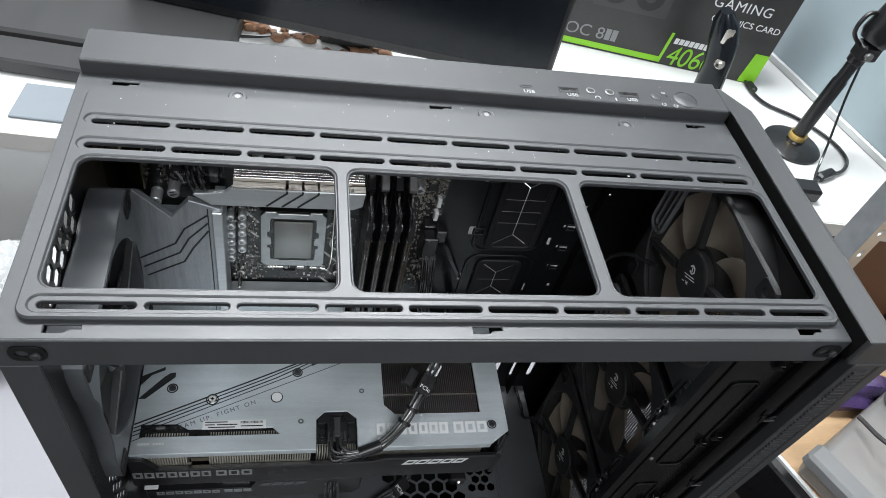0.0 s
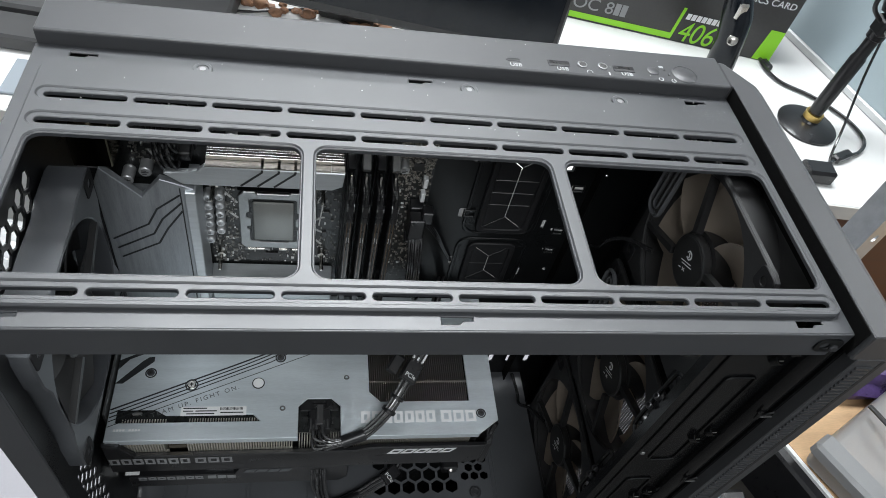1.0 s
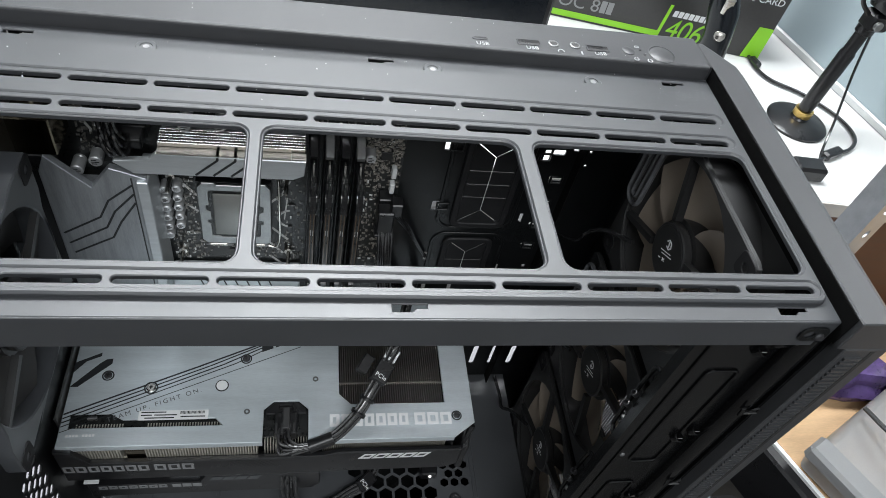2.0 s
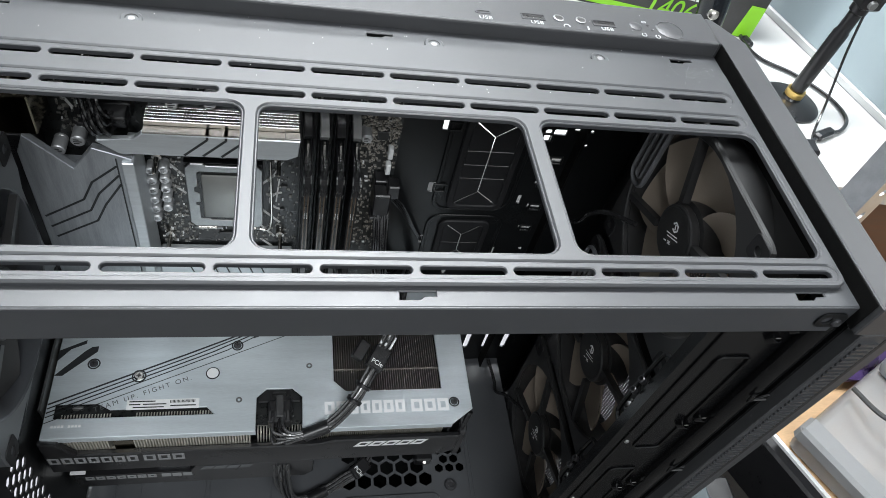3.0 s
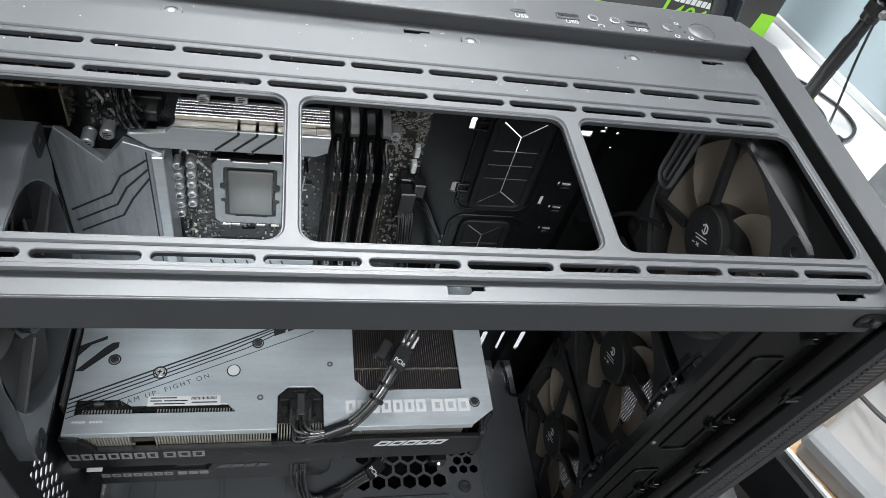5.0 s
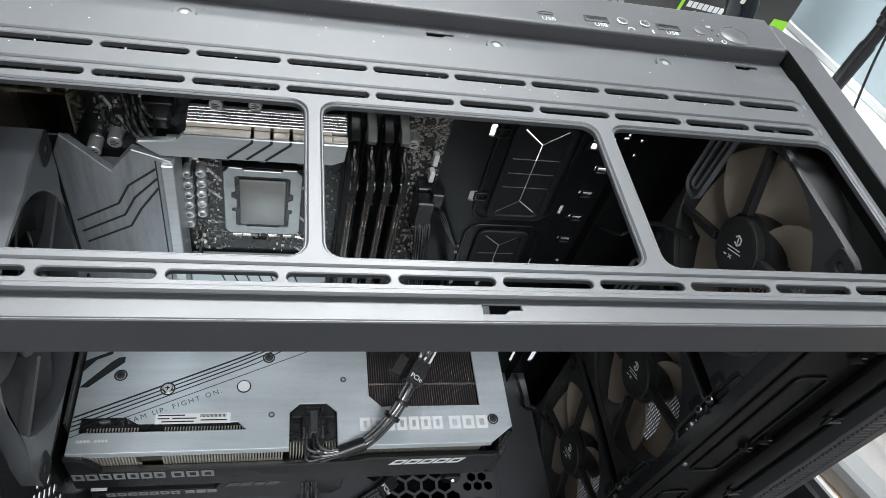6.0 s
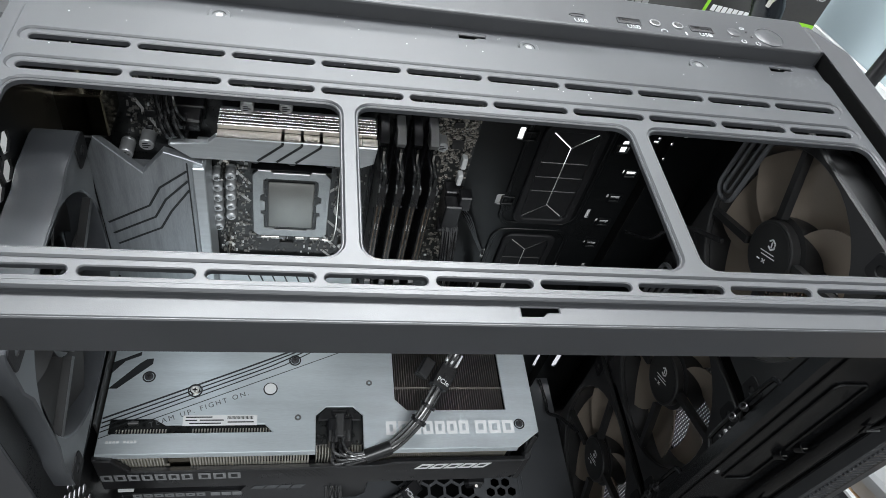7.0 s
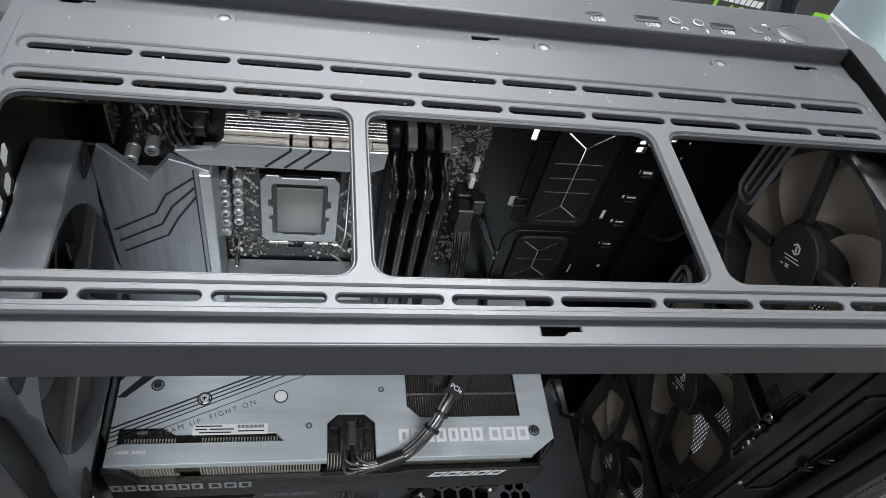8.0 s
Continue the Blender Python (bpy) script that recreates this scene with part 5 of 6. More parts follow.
part("plug_latch", cube(0.1665, 0.1715, 0.0775, 0.0930, ZG + 0.0016, ZG + 0.0032, 0.0006), GREYPL, pl)
for k in range(4):
    part("plug_rib", cube(0.1618 + k * 0.0040, 0.1632 + k * 0.0040, 0.0743, 0.0820, ZG + 0.0015, ZG + 0.0022, 0.0002), GREYPL, pl)
part("socket_pin", cube(0.1662, 0.1712, 0.0930, 0.0940, ZG - 0.0030, ZG - 0.0012), CHROME, g1, "bright contact in the socket")
PM = Matrix.Translation((0.2335, 0.1040, 0.2350)) @ pose(0, 0, 0, 18, -14, 58)
tag_bm = box(bmesh.new(), -0.0080, 0.0080, -0.0060, 0.0060, -0.0045, 0.0045, 0.0008)
tag_bm.transform(PM)
pc = part("pcie_connector", tag_bm, PLASTIC, g1, "black connector marked PCIe")
part("connector_lettering", letters("PCIe", 0.0044, 0.0001, PM @ pose(-0.0052, 0.0040, 0.0047, 0, 0, -90), 1.0), WHITEINK, pc, smooth=False)
for k, s in ((0, -0.0030), (1, 0.0010), (2, 0.0045)):
    ws = box(bmesh.new(), 0.0085, 0.0175, s - 0.0007, s + 0.0007, 0.0030, 0.0066, 0.0003)
    ws.transform(PM)
    part("white_stripe", ws, WHITEINK, pc, "white stripe on the plug")
spare = box(bmesh.new(), -0.0075, 0.0060, 0.0085, 0.0165, -0.0065, 0.0010, 0.0008)
spare.transform(PM)
part("spare_plug", spare, PLASTIC, g1, "loose black two pin plug")
cm = bmesh.new()
for k in range(2):
    lathe(cm, (0.2170 + k * 0.0060, 0.0800 + k * 0.0080, 0.2200 + k * 0.0055), (0.55, 0.6, 0.58), [(0, 0.0056), (0.0022, 0.0056)], 14)
part("cable_tie", cm, PLASTIC, g1)
g2 = bundle("power_cable", "black second power cable lying over the vent", [(0.1720, 0.0900, 0.1140), (0.1720, 0.0800, 0.1060), (0.1740, 0.0740, 0.0880), (0.1800, 0.0690, 0.0700), (0.1920, 0.0700, 0.0620), (0.2080, 0.0770, 0.0610), (0.2230, 0.0850, 0.0620), (0.2370, 0.0930, 0.0640), (0.2480, 0.1150, 0.0660), (0.2520, 0.1600, 0.0640), (0.2520, 0.2000, 0.0700)], 10, 0.0011, 0.0038, True, [((0.1930, 0.0702, 0.0620), (0.2080, 0.0770, 0.0610), 0.0050)], 1.6)
part("plug", cube(0.1630, 0.1830, 0.0830, 0.0960, 0.1120, 0.1240, 0.0008), PLASTIC, g2)
PM2 = Matrix.Translation((0.2370, 0.0925, 0.0670)) @ pose(0, 0, 0, 16, 0, 40)
tag_bm = box(bmesh.new(), -0.0080, 0.0080, -0.0055, 0.0055, -0.0040, 0.0040, 0.0008)
tag_bm.transform(PM2)
pc2 = part("pcie_connector", tag_bm, PLASTIC, g2, "black connector marked PCIe")
part("connector_lettering", letters("PCIe", 0.0050, 0.0001, PM2 @ pose(-0.0052, 0.0040, 0.0042, 0, 0, -90), 1.0), WHITEINK, pc2, smooth=False)
g3 = bundle("motherboard_cable", "black twenty four pin cable at the board edge", [(0.2320, 0.1800, 0.3080), (0.2325, 0.1740, 0.3000), (0.2340, 0.1700, 0.2800), (0.2360, 0.1700, 0.2560), (0.2420, 0.1800, 0.2280), (0.2560, 0.2060, 0.2050)], 12, 0.0010, 0.0046)
part("plug", cube(0.2262, 0.2372, 0.1745, 0.1850, 0.3010, 0.3215, 0.0008), PLASTIC, g3)
part("plug_collar", cube(0.2250, 0.2384, 0.1735, 0.1850, 0.2990, 0.3012, 0.0004), PLASTIC, g3)
c4 = thing("thin_cable", (0.2400, 0.1800, 0.3330), "thin black signal cable across the tray", "cable")
for k in range(4):
    o = k * 0.0017
    part("wire", tube(bmesh.new(), [(0.2350 + o, 0.1800, 0.3220 + o), (0.2375 + o, 0.1840, 0.3110), (0.2440 + o, 0.1900, 0.2980), (0.2520 + o * 0.7, 0.1950, 0.2830), (0.2610 + o * 0.4, 0.2000, 0.2640), (0.2720, 0.2043, 0.2420 + o * 0.5), (0.2740, 0.2085, 0.2400 + o * 0.5)], 0.0008, 6, 7), WIRE, c4)
part("plug", cube(0.2345, 0.2425, 0.1760, 0.1850, 0.3170, 0.3285, 0.0008), PLASTIC, c4)
c5 = bundle("processor_cable", "black processor power cable over the port block", [(0.0740, 0.1760, 0.3740), (0.0740, 0.1640, 0.3800), (0.0710, 0.1640, 0.3920), (0.0690, 0.1850, 0.4030), (0.0680, 0.2070, 0.4060)], 8, 0.0012, 0.0055)
c6 = thing("fan_cable", (0.372, 0.16, 0.34), "thin black fan cables beside the front fans", "cable")
for k in range(3):
    part("wire", tube(bmesh.new(), [(0.384, 0.130, 0.352 - k * 0.130), (0.376, 0.150, 0.340 - k * 0.13), (0.372, 0.162, 0.325 - k * 0.13), (0.374, 0.176, 0.300 - k * 0.12), (0.372, 0.199, 0.280 - k * 0.11)], 0.0016, 7, 7), WIRE, c6)

# ---- bench, desk and surroundings ----
bench = thing("workbench", (0.1, 0.0, FLOOR_Z), "pale grey bench under the computer case", "bench")
part("bench_top", cube(-1.1, 0.60, -0.010, 0.385, BENCH_Z - 0.025, BENCH_Z, 0.002), BENCH, bench)
part("bench_edge", cube(0.601, 0.640, -0.010, 0.385, BENCH_Z - 0.030, BENCH_Z - 0.003, 0.003), TEAL, bench, "dark grey metal edge rail")
for lx in (-1.05, 0.56):
    for ly in (0.03, 0.33):
        part("bench_leg", cube(lx - 0.02, lx + 0.02, ly - 0.02, ly + 0.02, FLOOR_Z, BENCH_Z - 0.025, 0.002), TEAL, bench)

DZ = 0.10
DM = Matrix.Translation((-0.134, 0.512, 0)) @ pose(0, 0, 0, 0, 0, -4.75)


def turned(bm, m):
    bm.transform(m)
    return bm


desk = thing("desk", (0.4, 0.9, FLOOR_Z), "white laminate desk with brown side panel", "desk")
part("desk_top", turned(cube(-0.9, 1.30, 0.0, 0.80, DZ - 0.025, DZ, 0.002), DM), DESK, desk)
part("desk_edge", turned(cube(-0.9, 1.30, -0.0012, -0.0001, DZ - 0.024, DZ - 0.001), DM), EDGE, desk)
part("desk_panel", turned(cube(0.78, 1.28, 0.03, 0.05, DZ - 0.34, DZ - 0.026, 0.001), DM), BROWN, desk, "dark brown wooden panel")
# added white panel that makes the tray slits look bright
part("desk_skirt", turned(cube(-0.88, 0.775, 0.004, 0.020, DZ - 0.34, DZ - 0.026, 0.001), DM), DESK, desk, "white panel added behind the tray slits")
for lx in (-0.85, 1.24):
    for ly in (0.06, 0.72):
        part("desk_leg", turned(cube(lx - 0.02, lx + 0.02, ly - 0.02, ly + 0.02, FLOOR_Z, DZ - 0.025, 0.002), DM), GREYPL, desk)

# retail box
BM = Matrix.Translation((0.569, 0.820, DZ)) @ pose(0, 0, 0, 0, 0, -12.57)
rbox = thing("graphics_card_box", (0.73, 0.80, DZ), "black retail box with lime green stripe and lettering", "box")
body = part("carton", turned(cube(-0.060, 0.330, 0.0, 0.095, 0.0, 0.235, 0.0012), BM), CARD, rbox)
BF = BM @ pose(0, -0.0003, 0, 90, 0, 0)
for ring in ([(-0.058, 0.004), (0.156, 0.004), (0.159, 0.014), (-0.058, 0.014)], [(0.156, 0.004), (0.161, 0.004), (0.166, 0.060), (0.161, 0.060)], [(0.300, 0.002), (0.3295, 0.002), (0.3295, 0.056), (0.306, 0.056)]):
    gs = bmesh.new()
    gs.faces.new([gs.verts.new(BF @ Vector((u, v, 0.0002))) for u, v in ring])
    part("green_stripe", gs, GREEN, body, "lime green printed stripe", smooth=False)
part("model_number", letters("4060", 0.050, 0.0002, BF @ pose(0.168, 0.004, 0.0003) @ Matrix.Diagonal((0.80, 1, 1, 1)), 0.98, shear=0.15), GREEN, body, "lime green model number", smooth=False)
mark("name_bar", 7, 0.0068, 0.0100, 0.0016, BF @ pose(0.170, 0.042, 0.0002), WHITEINK, body, "white word mark as bars", 0.001)
part("box_lettering", letters("GRAPHICS CARD", 0.0150, 0.0002, BF @ pose(0.208, 0.094, 0.0003), 1.0), WHITEINK, body, "white box lettering", smooth=False)
part("box_lettering", letters("GAMING", 0.0230, 0.0002, BF @ pose(0.200, 0.118, 0.0003), 1.1), WHITEINK, body, "white box lettering", smooth=False)
part("box_lettering", letters("OC 8", 0.0290, 0.0002, BF @ pose(-0.010, 0.022, 0.0003), 1.0), GREYINK, body, smooth=False)
mark("name_bar", 2, 0.0090, 0.0200, 0.0016, BF @ pose(0.058, 0.022, 0.0002), GREYINK, body, "", 0.0)
pic = part("printed_cooler", turned(cube(0.020, 0.140, 0.078, 0.150, 0.0001, 0.0003), BF), GREYPL, body, "grey printed picture of a cooler")
for cx in (0.050, 0.105):
    part("printed_fan", lathe(bmesh.new(), BF @ Vector((cx, 0.108, 0.0003)), BF.to_3x3() @ Vector((0, 0, 1)), [(0, 0.022), (0.0003, 0.022)], 28), INK, pic)
    part("printed_hub", lathe(bmesh.new(), BF @ Vector((cx, 0.108, 0.0006)), BF.to_3x3() @ Vector((0, 0, 1)), [(0, 0.009), (0.0003, 0.009)], 20), GREYPL, pic)

# monitor
MM = Matrix.Translation((0.490, 0.652, DZ)) @ pose(0, 0, 0, -4, 0, -12)
mon = thing("monitor", (0.25, 0.75, DZ), "large black monitor on a grey foot", "monitor")
part("casing", turned(cube(-0.600, 0.0, 0.0, 0.030, 0.030, 0.380, 0.003), MM), PLASTIC, mon)
part("screen", turned(cube(-0.592, -0.008, -0.0012, -0.0001, 0.044, 0.372), MM), SCREEN, mon, "glossy black screen")
part("stand_neck", turned(cube(-0.34, -0.26, 0.031, 0.055, 0.004, 0.25, 0.004), MM), GREYPL, mon)
part("stand_foot", turned(cube(-0.40, -0.20, 0.05, 0.17, 0.0, 0.010, 0.003), MM), GREYPL, mon)

# low dark unit on the desk
riser = thing("desk_riser", (-0.25, 0.68, DZ), "dark grey low desk shelf with ridged front", "shelf")
RM = Matrix.Translation((-0.02, 0.600, DZ)) @ pose(0, 0, 0, 0, 0, -7)
part("shelf_body", turned(cube(-0.52, 0.055, 0.0, 0.050, 0.0, 0.022, 0.003), RM), GREYPL, riser)
part("shelf_lid", turned(cube(-0.52, 0.055, 0.0505, 0.185, 0.0, 0.030, 0.004), RM), GREYPL, riser)
part("shelf_post", turned(cube(-0.005, 0.050, 0.186, 0.212, 0.0, 0.150, 0.003), RM), FANGREY, riser)

pad = solo("notepad", turned(cube(-0.064, 0.004, 0.024, 0.088, DZ, DZ + 0.004, 0.001), DM), PAPER, "pale blue notepad lying on the desk", "notepad")


def crumple(c, sx, sy, sz, seed, sub=3):
    bm = bmesh.new()
    bmesh.ops.create_icosphere(bm, subdivisions=sub, radius=1)
    for v in bm.verts:
        q = v.co + Vector((seed * 3.1, seed * 1.7, 0))
        k = 1 + 0.35 * noise.noise(q * 1.8) + 0.22 * abs(noise.noise(q * 4.5)) + 0.12 * noise.noise(q * 9)
        v.co = Vector((v.co.x * sx * k, v.co.y * sy * k, max(v.co.z, -0.55) * sz * k + sz * 0.5))
    bm.transform(Matrix.Translation(c))
    low_z = min(v.co.z for v in bm.verts)
    for v in bm.verts:
        v.co.z += c[2] - low_z
    return bm


rng = random.Random(12)
for k in range(44):
    px = -0.07 + k * 0.0080 + rng.uniform(-0.006, 0.006)
    s = rng.uniform(0.004, 0.0095)
    solo("crumpled_paper", crumple((px, 0.780 - 0.21 * (px + 0.05) + rng.uniform(0.0, 0.045), DZ), s * 1.2, s, s * 0.7, k, 2), KRAFT, "crumpled brown packing paper on the desk", "paper", "packing paper")
dc = thing("desk_cable", (0.1, 0.86, DZ), "thin black cables on the white desk", "cable")
part("wire", tube(bmesh.new(), [(0.02, 0.690, DZ + 0.003), (0.05, 0.740, DZ + 0.003), (0.04, 0.790, DZ + 0.003), (0.10, 0.820, DZ + 0.004), (0.16, 0.780, DZ + 0.003), (0.22, 0.730, DZ + 0.003), (0.28, 0.690, DZ + 0.003)], 0.0025, 7), WIRE, dc)
part("wire", tube(bmesh.new(), [(-0.02, 0.790, DZ + 0.003), (0.04, 0.750, DZ + 0.003), (0.11, 0.760, DZ + 0.003), (0.20, 0.790, DZ + 0.003)], 0.002, 7), WIRE, dc)

# flight-stick like handle behind the case
joy = thing("joystick", (0.740, 0.660, DZ), "glossy black joystick handle with pale button", "joystick")
part("stick_base", lathe(bmesh.new(), (0.740, 0.660, DZ), (0, 0, 1), [(0, 0.045), (0.008, 0.046), (0.016, 0.036), (0.02, 0.020)], 28), PLASTIC, joy)
grip = bmesh.new()
line = [(0.740, 0.660, DZ + 0.018, 0.016), (0.743, 0.658, DZ + 0.05, 0.019), (0.741, 0.662, DZ + 0.09, 0.018), (0.735, 0.668, DZ + 0.125, 0.020), (0.727, 0.672, DZ + 0.150, 0.017), (0.720, 0.674, DZ + 0.165, 0.008)]
rings = []
for x, y, z, r in line:
    rings.append([grip.verts.new((x + r * math.cos(a) * 1.0, y + r * math.sin(a) * 1.25, z + 0.25 * r * math.cos(a))) for a in (2 * math.pi * k / 20 for k in range(20))])
for a, b in zip(rings, rings[1:]):
    for k in range(20):
        grip.faces.new((a[k], a[(k + 1) % 20], b[(k + 1) % 20], b[k]))
grip.faces.new(rings[0])
grip.faces.new(rings[-1])
part("grip", grip, SCREEN, joy)
part("button", lathe(bmesh.new(), (0.732, 0.645, DZ + 0.098), (-0.4, -0.8, 0.45), [(0, 0.008), (0.004, 0.0075), (0.006, 0.004), (0.006, 0)], 18), CHROME, joy, "pale thumb button")
part("hat_switch", cube(0.720, 0.735, 0.648, 0.656, DZ + 0.125, DZ + 0.150, 0.003), CHROME, joy)

# desk microphone
mx, my = 0.887, 0.593
mic = thing("microphone_stand", (mx, my, DZ), "black desk microphone stand with round base and gold ring", "microphone")
part("base", lathe(bmesh.new(), (mx, my, DZ), (0, 0, 1), [(0, 0.044), (0.004, 0.045), (0.007, 0.040), (0.012, 0.014), (0.016, 0.011)], 32), PLASTIC, mic)
part("ring", lathe(bmesh.new(), (mx, my, DZ + 0.016), (0.03, 0, 1), [(0, 0.0135), (0.010, 0.0135)], 20), GOLD, mic, "brass coloured ring")
part("grip_tube", lathe(bmesh.new(), (mx, my, DZ + 0.026), (0.06, 0.02, 1), [(0, 0.0100), (0.012, 0.0108), (0.095, 0.0108), (0.10, 0.0090), (0.125, 0.0090), (0.127, 0.012), (0.137, 0.012)], 20), PLASTIC, mic)
part("clamp", cube(mx - 0.004, mx + 0.028, my - 0.012, my + 0.014, DZ + 0.160, DZ + 0.185, 0.004), PLASTIC, mic)
part("shock_arm", tube(bmesh.new(), [(mx + 0.01, my, DZ + 0.17), (mx - 0.022, my + 0.004, DZ + 0.195), (mx - 0.012, my + 0.01, DZ + 0.222), (mx + 0.02, my + 0.008, DZ + 0.215)], 0.003, 8), PLASTIC, mic)
part("capsule", lathe(bmesh.new(), (mx + 0.010, my, DZ + 0.185), (0.35, 0.1, 1), [(0, 0.018), (0.01, 0.024), (0.10, 0.024), (0.13, 0.018), (0.14, 0.0)], 24), PLASTIC, mic)
part("bolt", disc((mx + 0.006, my - 0.013, DZ + 0.172), (0, -1, 0), 0.006, 0.005, 0.001, 14), SCREW, mic)
mc = thing("microphone_cable", (0.93, 0.58, DZ), "black cables trailing over the white desk", "cable")
part("wire", tube(bmesh.new(), [(0.895, 0.80, DZ + 0.004), (0.875, 0.745, DZ + 0.004), (0.885, 0.695, DZ + 0.004), (0.93, 0.660, DZ + 0.004), (0.965, 0.610, DZ + 0.004), (0.970, 0.565, DZ + 0.004), (0.945, 0.535, DZ + 0.004), (0.905, 0.520, DZ + 0.006), (0.87, 0.500, DZ + 0.004), (0.84, 0.478, DZ + 0.004)], 0.0030, 8), WIRE, mc)
part("wire", tube(bmesh.new(), [(0.935, 0.640, DZ + 0.20), (0.925, 0.60, DZ + 0.10), (0.915, 0.560, DZ + 0.03), (0.89, 0.520, DZ + 0.004), (0.86, 0.47, DZ + 0.004)], 0.0018, 7), WIRE, mc)
part("plug", turned(cube(-0.018, 0.018, -0.007, 0.007, 0.0, 0.012, 0.003), Matrix.Translation((0.908, 0.522, DZ)) @ pose(0, 0, 0, 0, 0, 24)), PLASTIC, mc)
part("plug", turned(cube(-0.012, 0.012, -0.006, 0.006, 0.0, 0.010, 0.003), Matrix.Translation((0.880, 0.735, DZ)) @ pose(0, 0, 0, 0, 0, 100)), PLASTIC, mc)
solo("power_adapter", turned(cube(0.955, 1.000, 0.035, 0.065, DZ, DZ + 0.022, 0.004), DM), PLASTIC, "small black adapter on the desk edge", "adapter")

# pale panel with metal edge on the desk
pm = Matrix.Translation((0.968, 0.806, DZ)) @ pose(0, 0, 0, 0, 0, -76)
part_panel = thing("desk_partition", (1.0, 0.65, DZ), "blue grey desk partition with pale metal edge", "partition")
part("panel_sheet", turned(cube(-0.30, 0.40, 0.004, 0.016, 0.014, 0.42), pm), BLUEGREY, part_panel)
part("panel_rail", turned(cube(-0.30, 0.40, 0.0, 0.020, 0.0, 0.0138, 0.002), pm), ALU, part_panel)

# lower shelf at the side with boxes
shelf = thing("side_shelf", (1.1, 0.3, FLOOR_Z), "pale wooden shelf on perforated steel posts", "shelf")
SZ = -0.15
part("shelf_board", plate([(0.828, 0.212), (0.900, 0.050), (1.03, -0.25), (1.9, -0.25), (1.9, 0.95), (0.845, 0.95)], [], SZ - 0.018, SZ, "z", 0.001), WOOD, shelf)
part("board_edge", turned(cube(-0.0, 0.62, -0.006, 0.0, SZ - 0.019, SZ + 0.001), Matrix.Translation((0.826, 0.213, 0)) @ pose(0, 0, 0, 0, 0, -66)), LABEL, shelf, "white edging strip")
post_holes = [circle(0.0, -0.60 + k * 0.035, 0.0055, 10) for k in range(32)]
pa = plate(rrect(-0.019, 0.019, -0.66, 0.55, 0.002), post_holes, -0.001, 0.001, "y")
pa.transform(Matrix.Translation((0.752, 0.280, 0)) @ pose(0, 0, 0, 0, 0, 20))
post = part("perforated_post", pa, ZINC, shelf, "galvanised perforated angle post")
pb = plate(rrect(-0.038, 0.0, -0.66, 0.55, 0.002), [], -0.001, 0.001, "x")
pb.transform(Matrix.Translation((0.752, 0.280, 0)) @ pose(0, 0, 0, 0, 0, 20) @ pose(0.020, 0.038, 0))
part("post_flange", pb, ZINC, shelf)
for lx, ly in ((1.85, -0.2), (1.85, 0.9), (0.9, 0.9)):
    part("shelf_leg", cube(lx - 0.018, lx + 0.018, ly - 0.018, ly + 0.018, FLOOR_Z, SZ - 0.019), ZINC, shelf)
bar = solo("steel_bar", turned(cube(0.0, 0.75, -0.026, -0.006, SZ - 0.10, SZ + 0.004, 0.004), Matrix.Translation((0.822, 0.213, 0)) @ pose(0, 0, 0, 0, 0, -66)), PLASTIC, "dark grey metal beam beside the shelf", "beam")
solo("black_crate", cube(0.655, 0.775, -0.22, 0.16, FLOOR_Z, -0.20, 0.006), PLASTIC, "black crate standing on the floor", "crate")

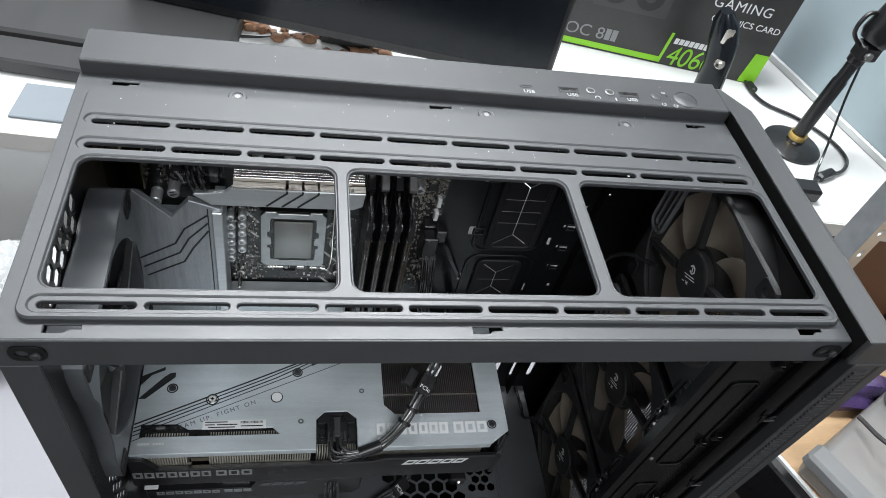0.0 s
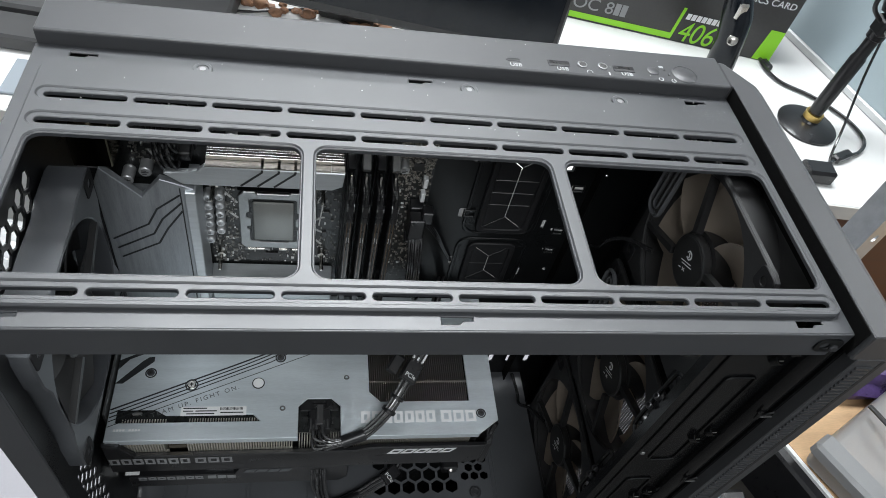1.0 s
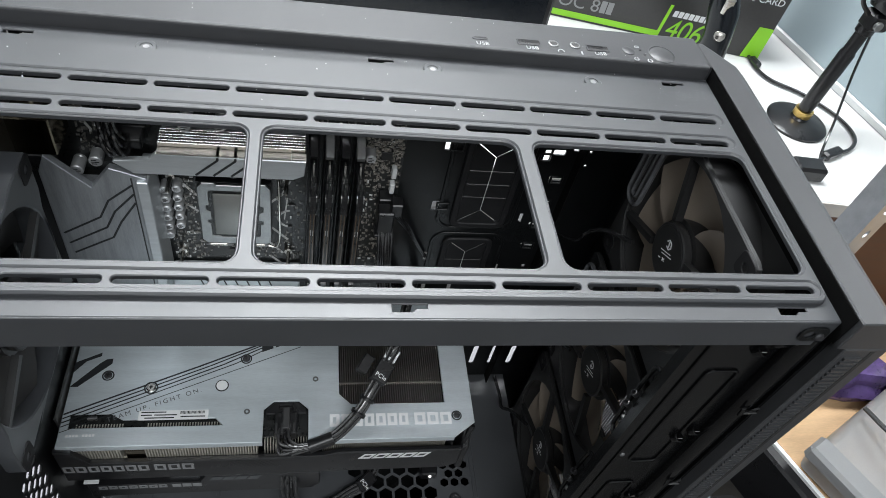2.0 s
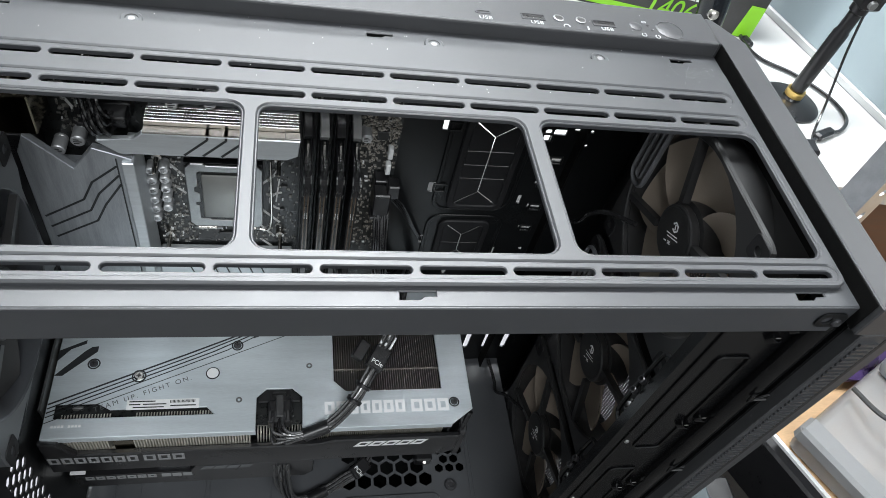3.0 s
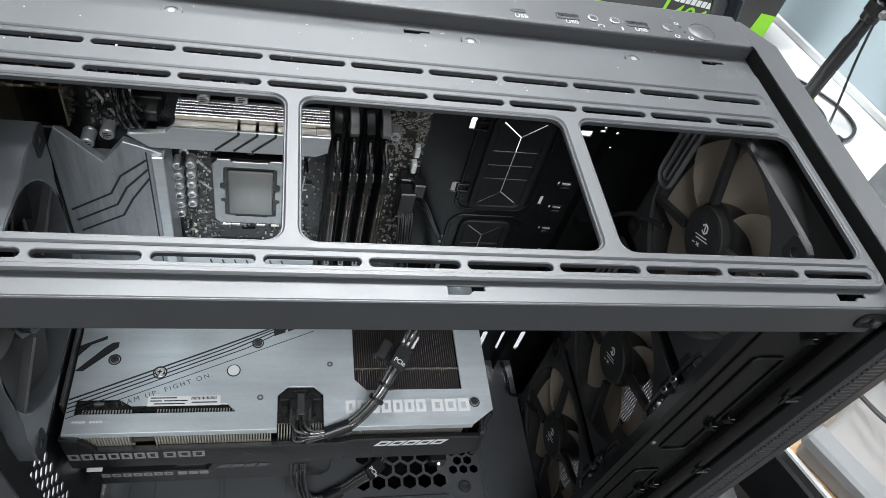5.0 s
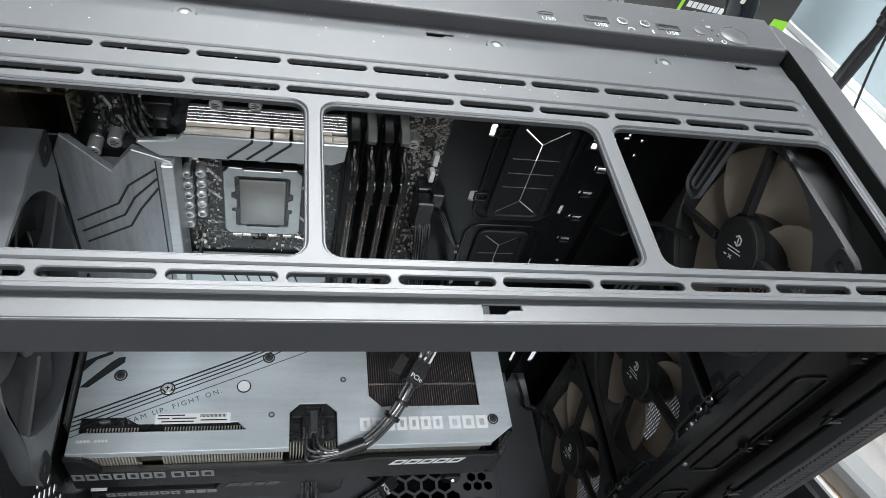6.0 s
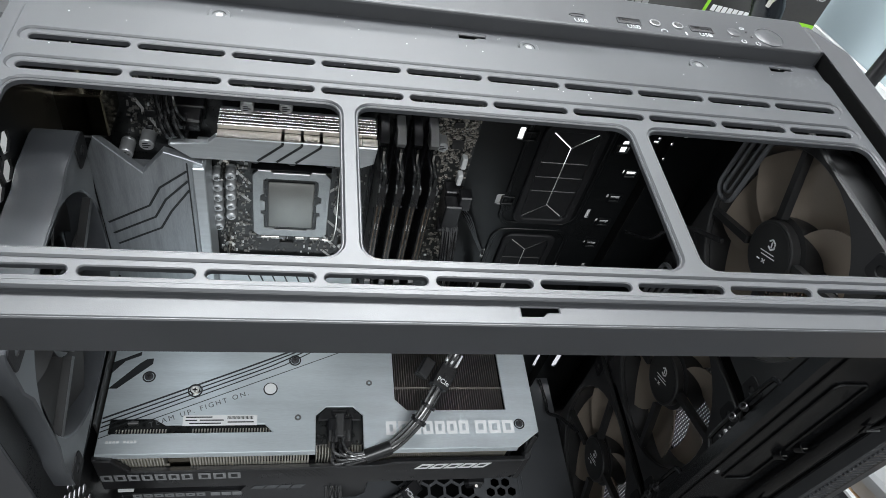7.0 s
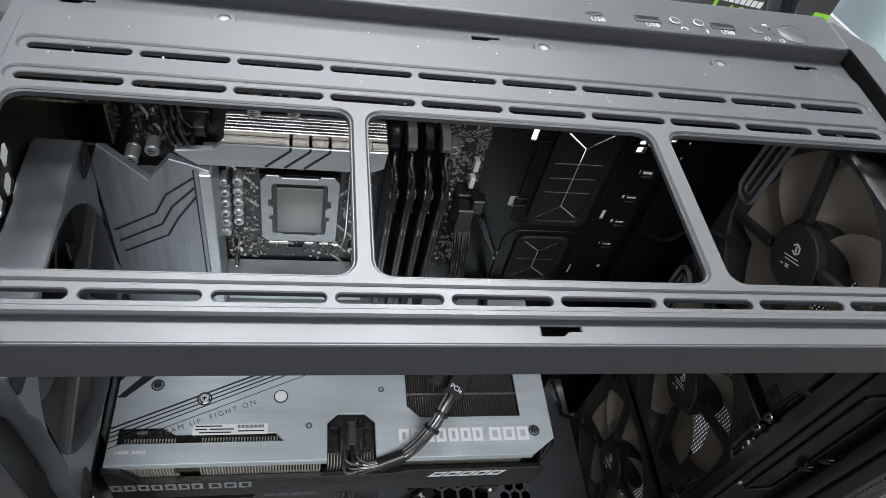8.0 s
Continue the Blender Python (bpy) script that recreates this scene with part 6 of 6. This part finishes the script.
dr = thing("drawer_unit", (1.0, 0.1, SZ), "frosted clear plastic drawer unit on the shelf", "drawers")
dm = Matrix.Translation((0.838, 0.176, SZ)) @ pose(0, 0, 0, 0, 0, -62)
part("drawer_shell", turned(cube(0.0, 0.34, 0.0, 0.30, 0.0, 0.050, 0.012, 3), dm), CLEAR, dr)
part("drawer_rim", turned(cube(-0.006, 0.346, -0.006, 0.03, 0.030, 0.055, 0.005), dm), CLEAR, dr)
for k in range(4):
    part("drawer_ridge", turned(cube(0.0, 0.34, 0.175 + k * 0.036, 0.200 + k * 0.036, 0.0502, 0.095, 0.013, 3), dm), CLEAR, dr)
part("drawer_handle", turned(tube(bmesh.new(), [(0.0, 0.10, 0.070), (0.05, 0.085, 0.085), (0.12, 0.105, 0.100), (0.17, 0.150, 0.108)], 0.0035, 8), dm), GREYPL, dr)
solo("snack_bag", crumple((0.965, 0.300, SZ), 0.085, 0.035, 0.035, 4), PURPLE, "purple printed plastic bag on the shelf", "bag")
solo("green_bag", crumple((0.880, 0.262, SZ), 0.022, 0.014, 0.010, 8, 2), GREEN, "small green wrapper on the shelf", "wrapper")
ad = thing("charger", (1.16, 0.45, SZ), "black charger with cable on the shelf", "charger")
part("charger_body", turned(cube(-0.022, 0.022, -0.036, 0.036, 0.0, 0.032, 0.004), Matrix.Translation((1.16, 0.45, SZ)) @ pose(0, 0, 0, 0, 0, 12)), PLASTIC, ad)
part("wire", tube(bmesh.new(), [(1.155, 0.486, SZ + 0.012), (1.15, 0.53, SZ + 0.006), (1.10, 0.56, SZ + 0.004), (1.03, 0.55, SZ + 0.004), (0.98, 0.60, SZ + 0.004)], 0.004, 8), WIRE, ad)

# clear bag and cable at the rear of the case
solo("plastic_bag", crumple((-0.185, 0.36, BENCH_Z), 0.085, 0.075, 0.05, 2, 4), BAG, "crumpled clear plastic bag on the bench", "bag")
bc = thing("rear_cable", (-0.12, 0.42, BENCH_Z), "black cable lying on the bench behind the case", "cable")
part("wire", tube(bmesh.new(), [(0.0, 0.30, BENCH_Z + 0.006), (-0.08, 0.40, BENCH_Z + 0.006), (-0.12, 0.47, BENCH_Z + 0.006), (-0.18, 0.50, BENCH_Z + 0.006)], 0.005, 8), WIRE, bc)
part("wire", tube(bmesh.new(), [(-0.02, 0.26, BENCH_Z + 0.006), (-0.10, 0.34, BENCH_Z + 0.05), (-0.18, 0.37, BENCH_Z + 0.06), (-0.26, 0.36, BENCH_Z + 0.01)], 0.006, 8), WIRE, bc)
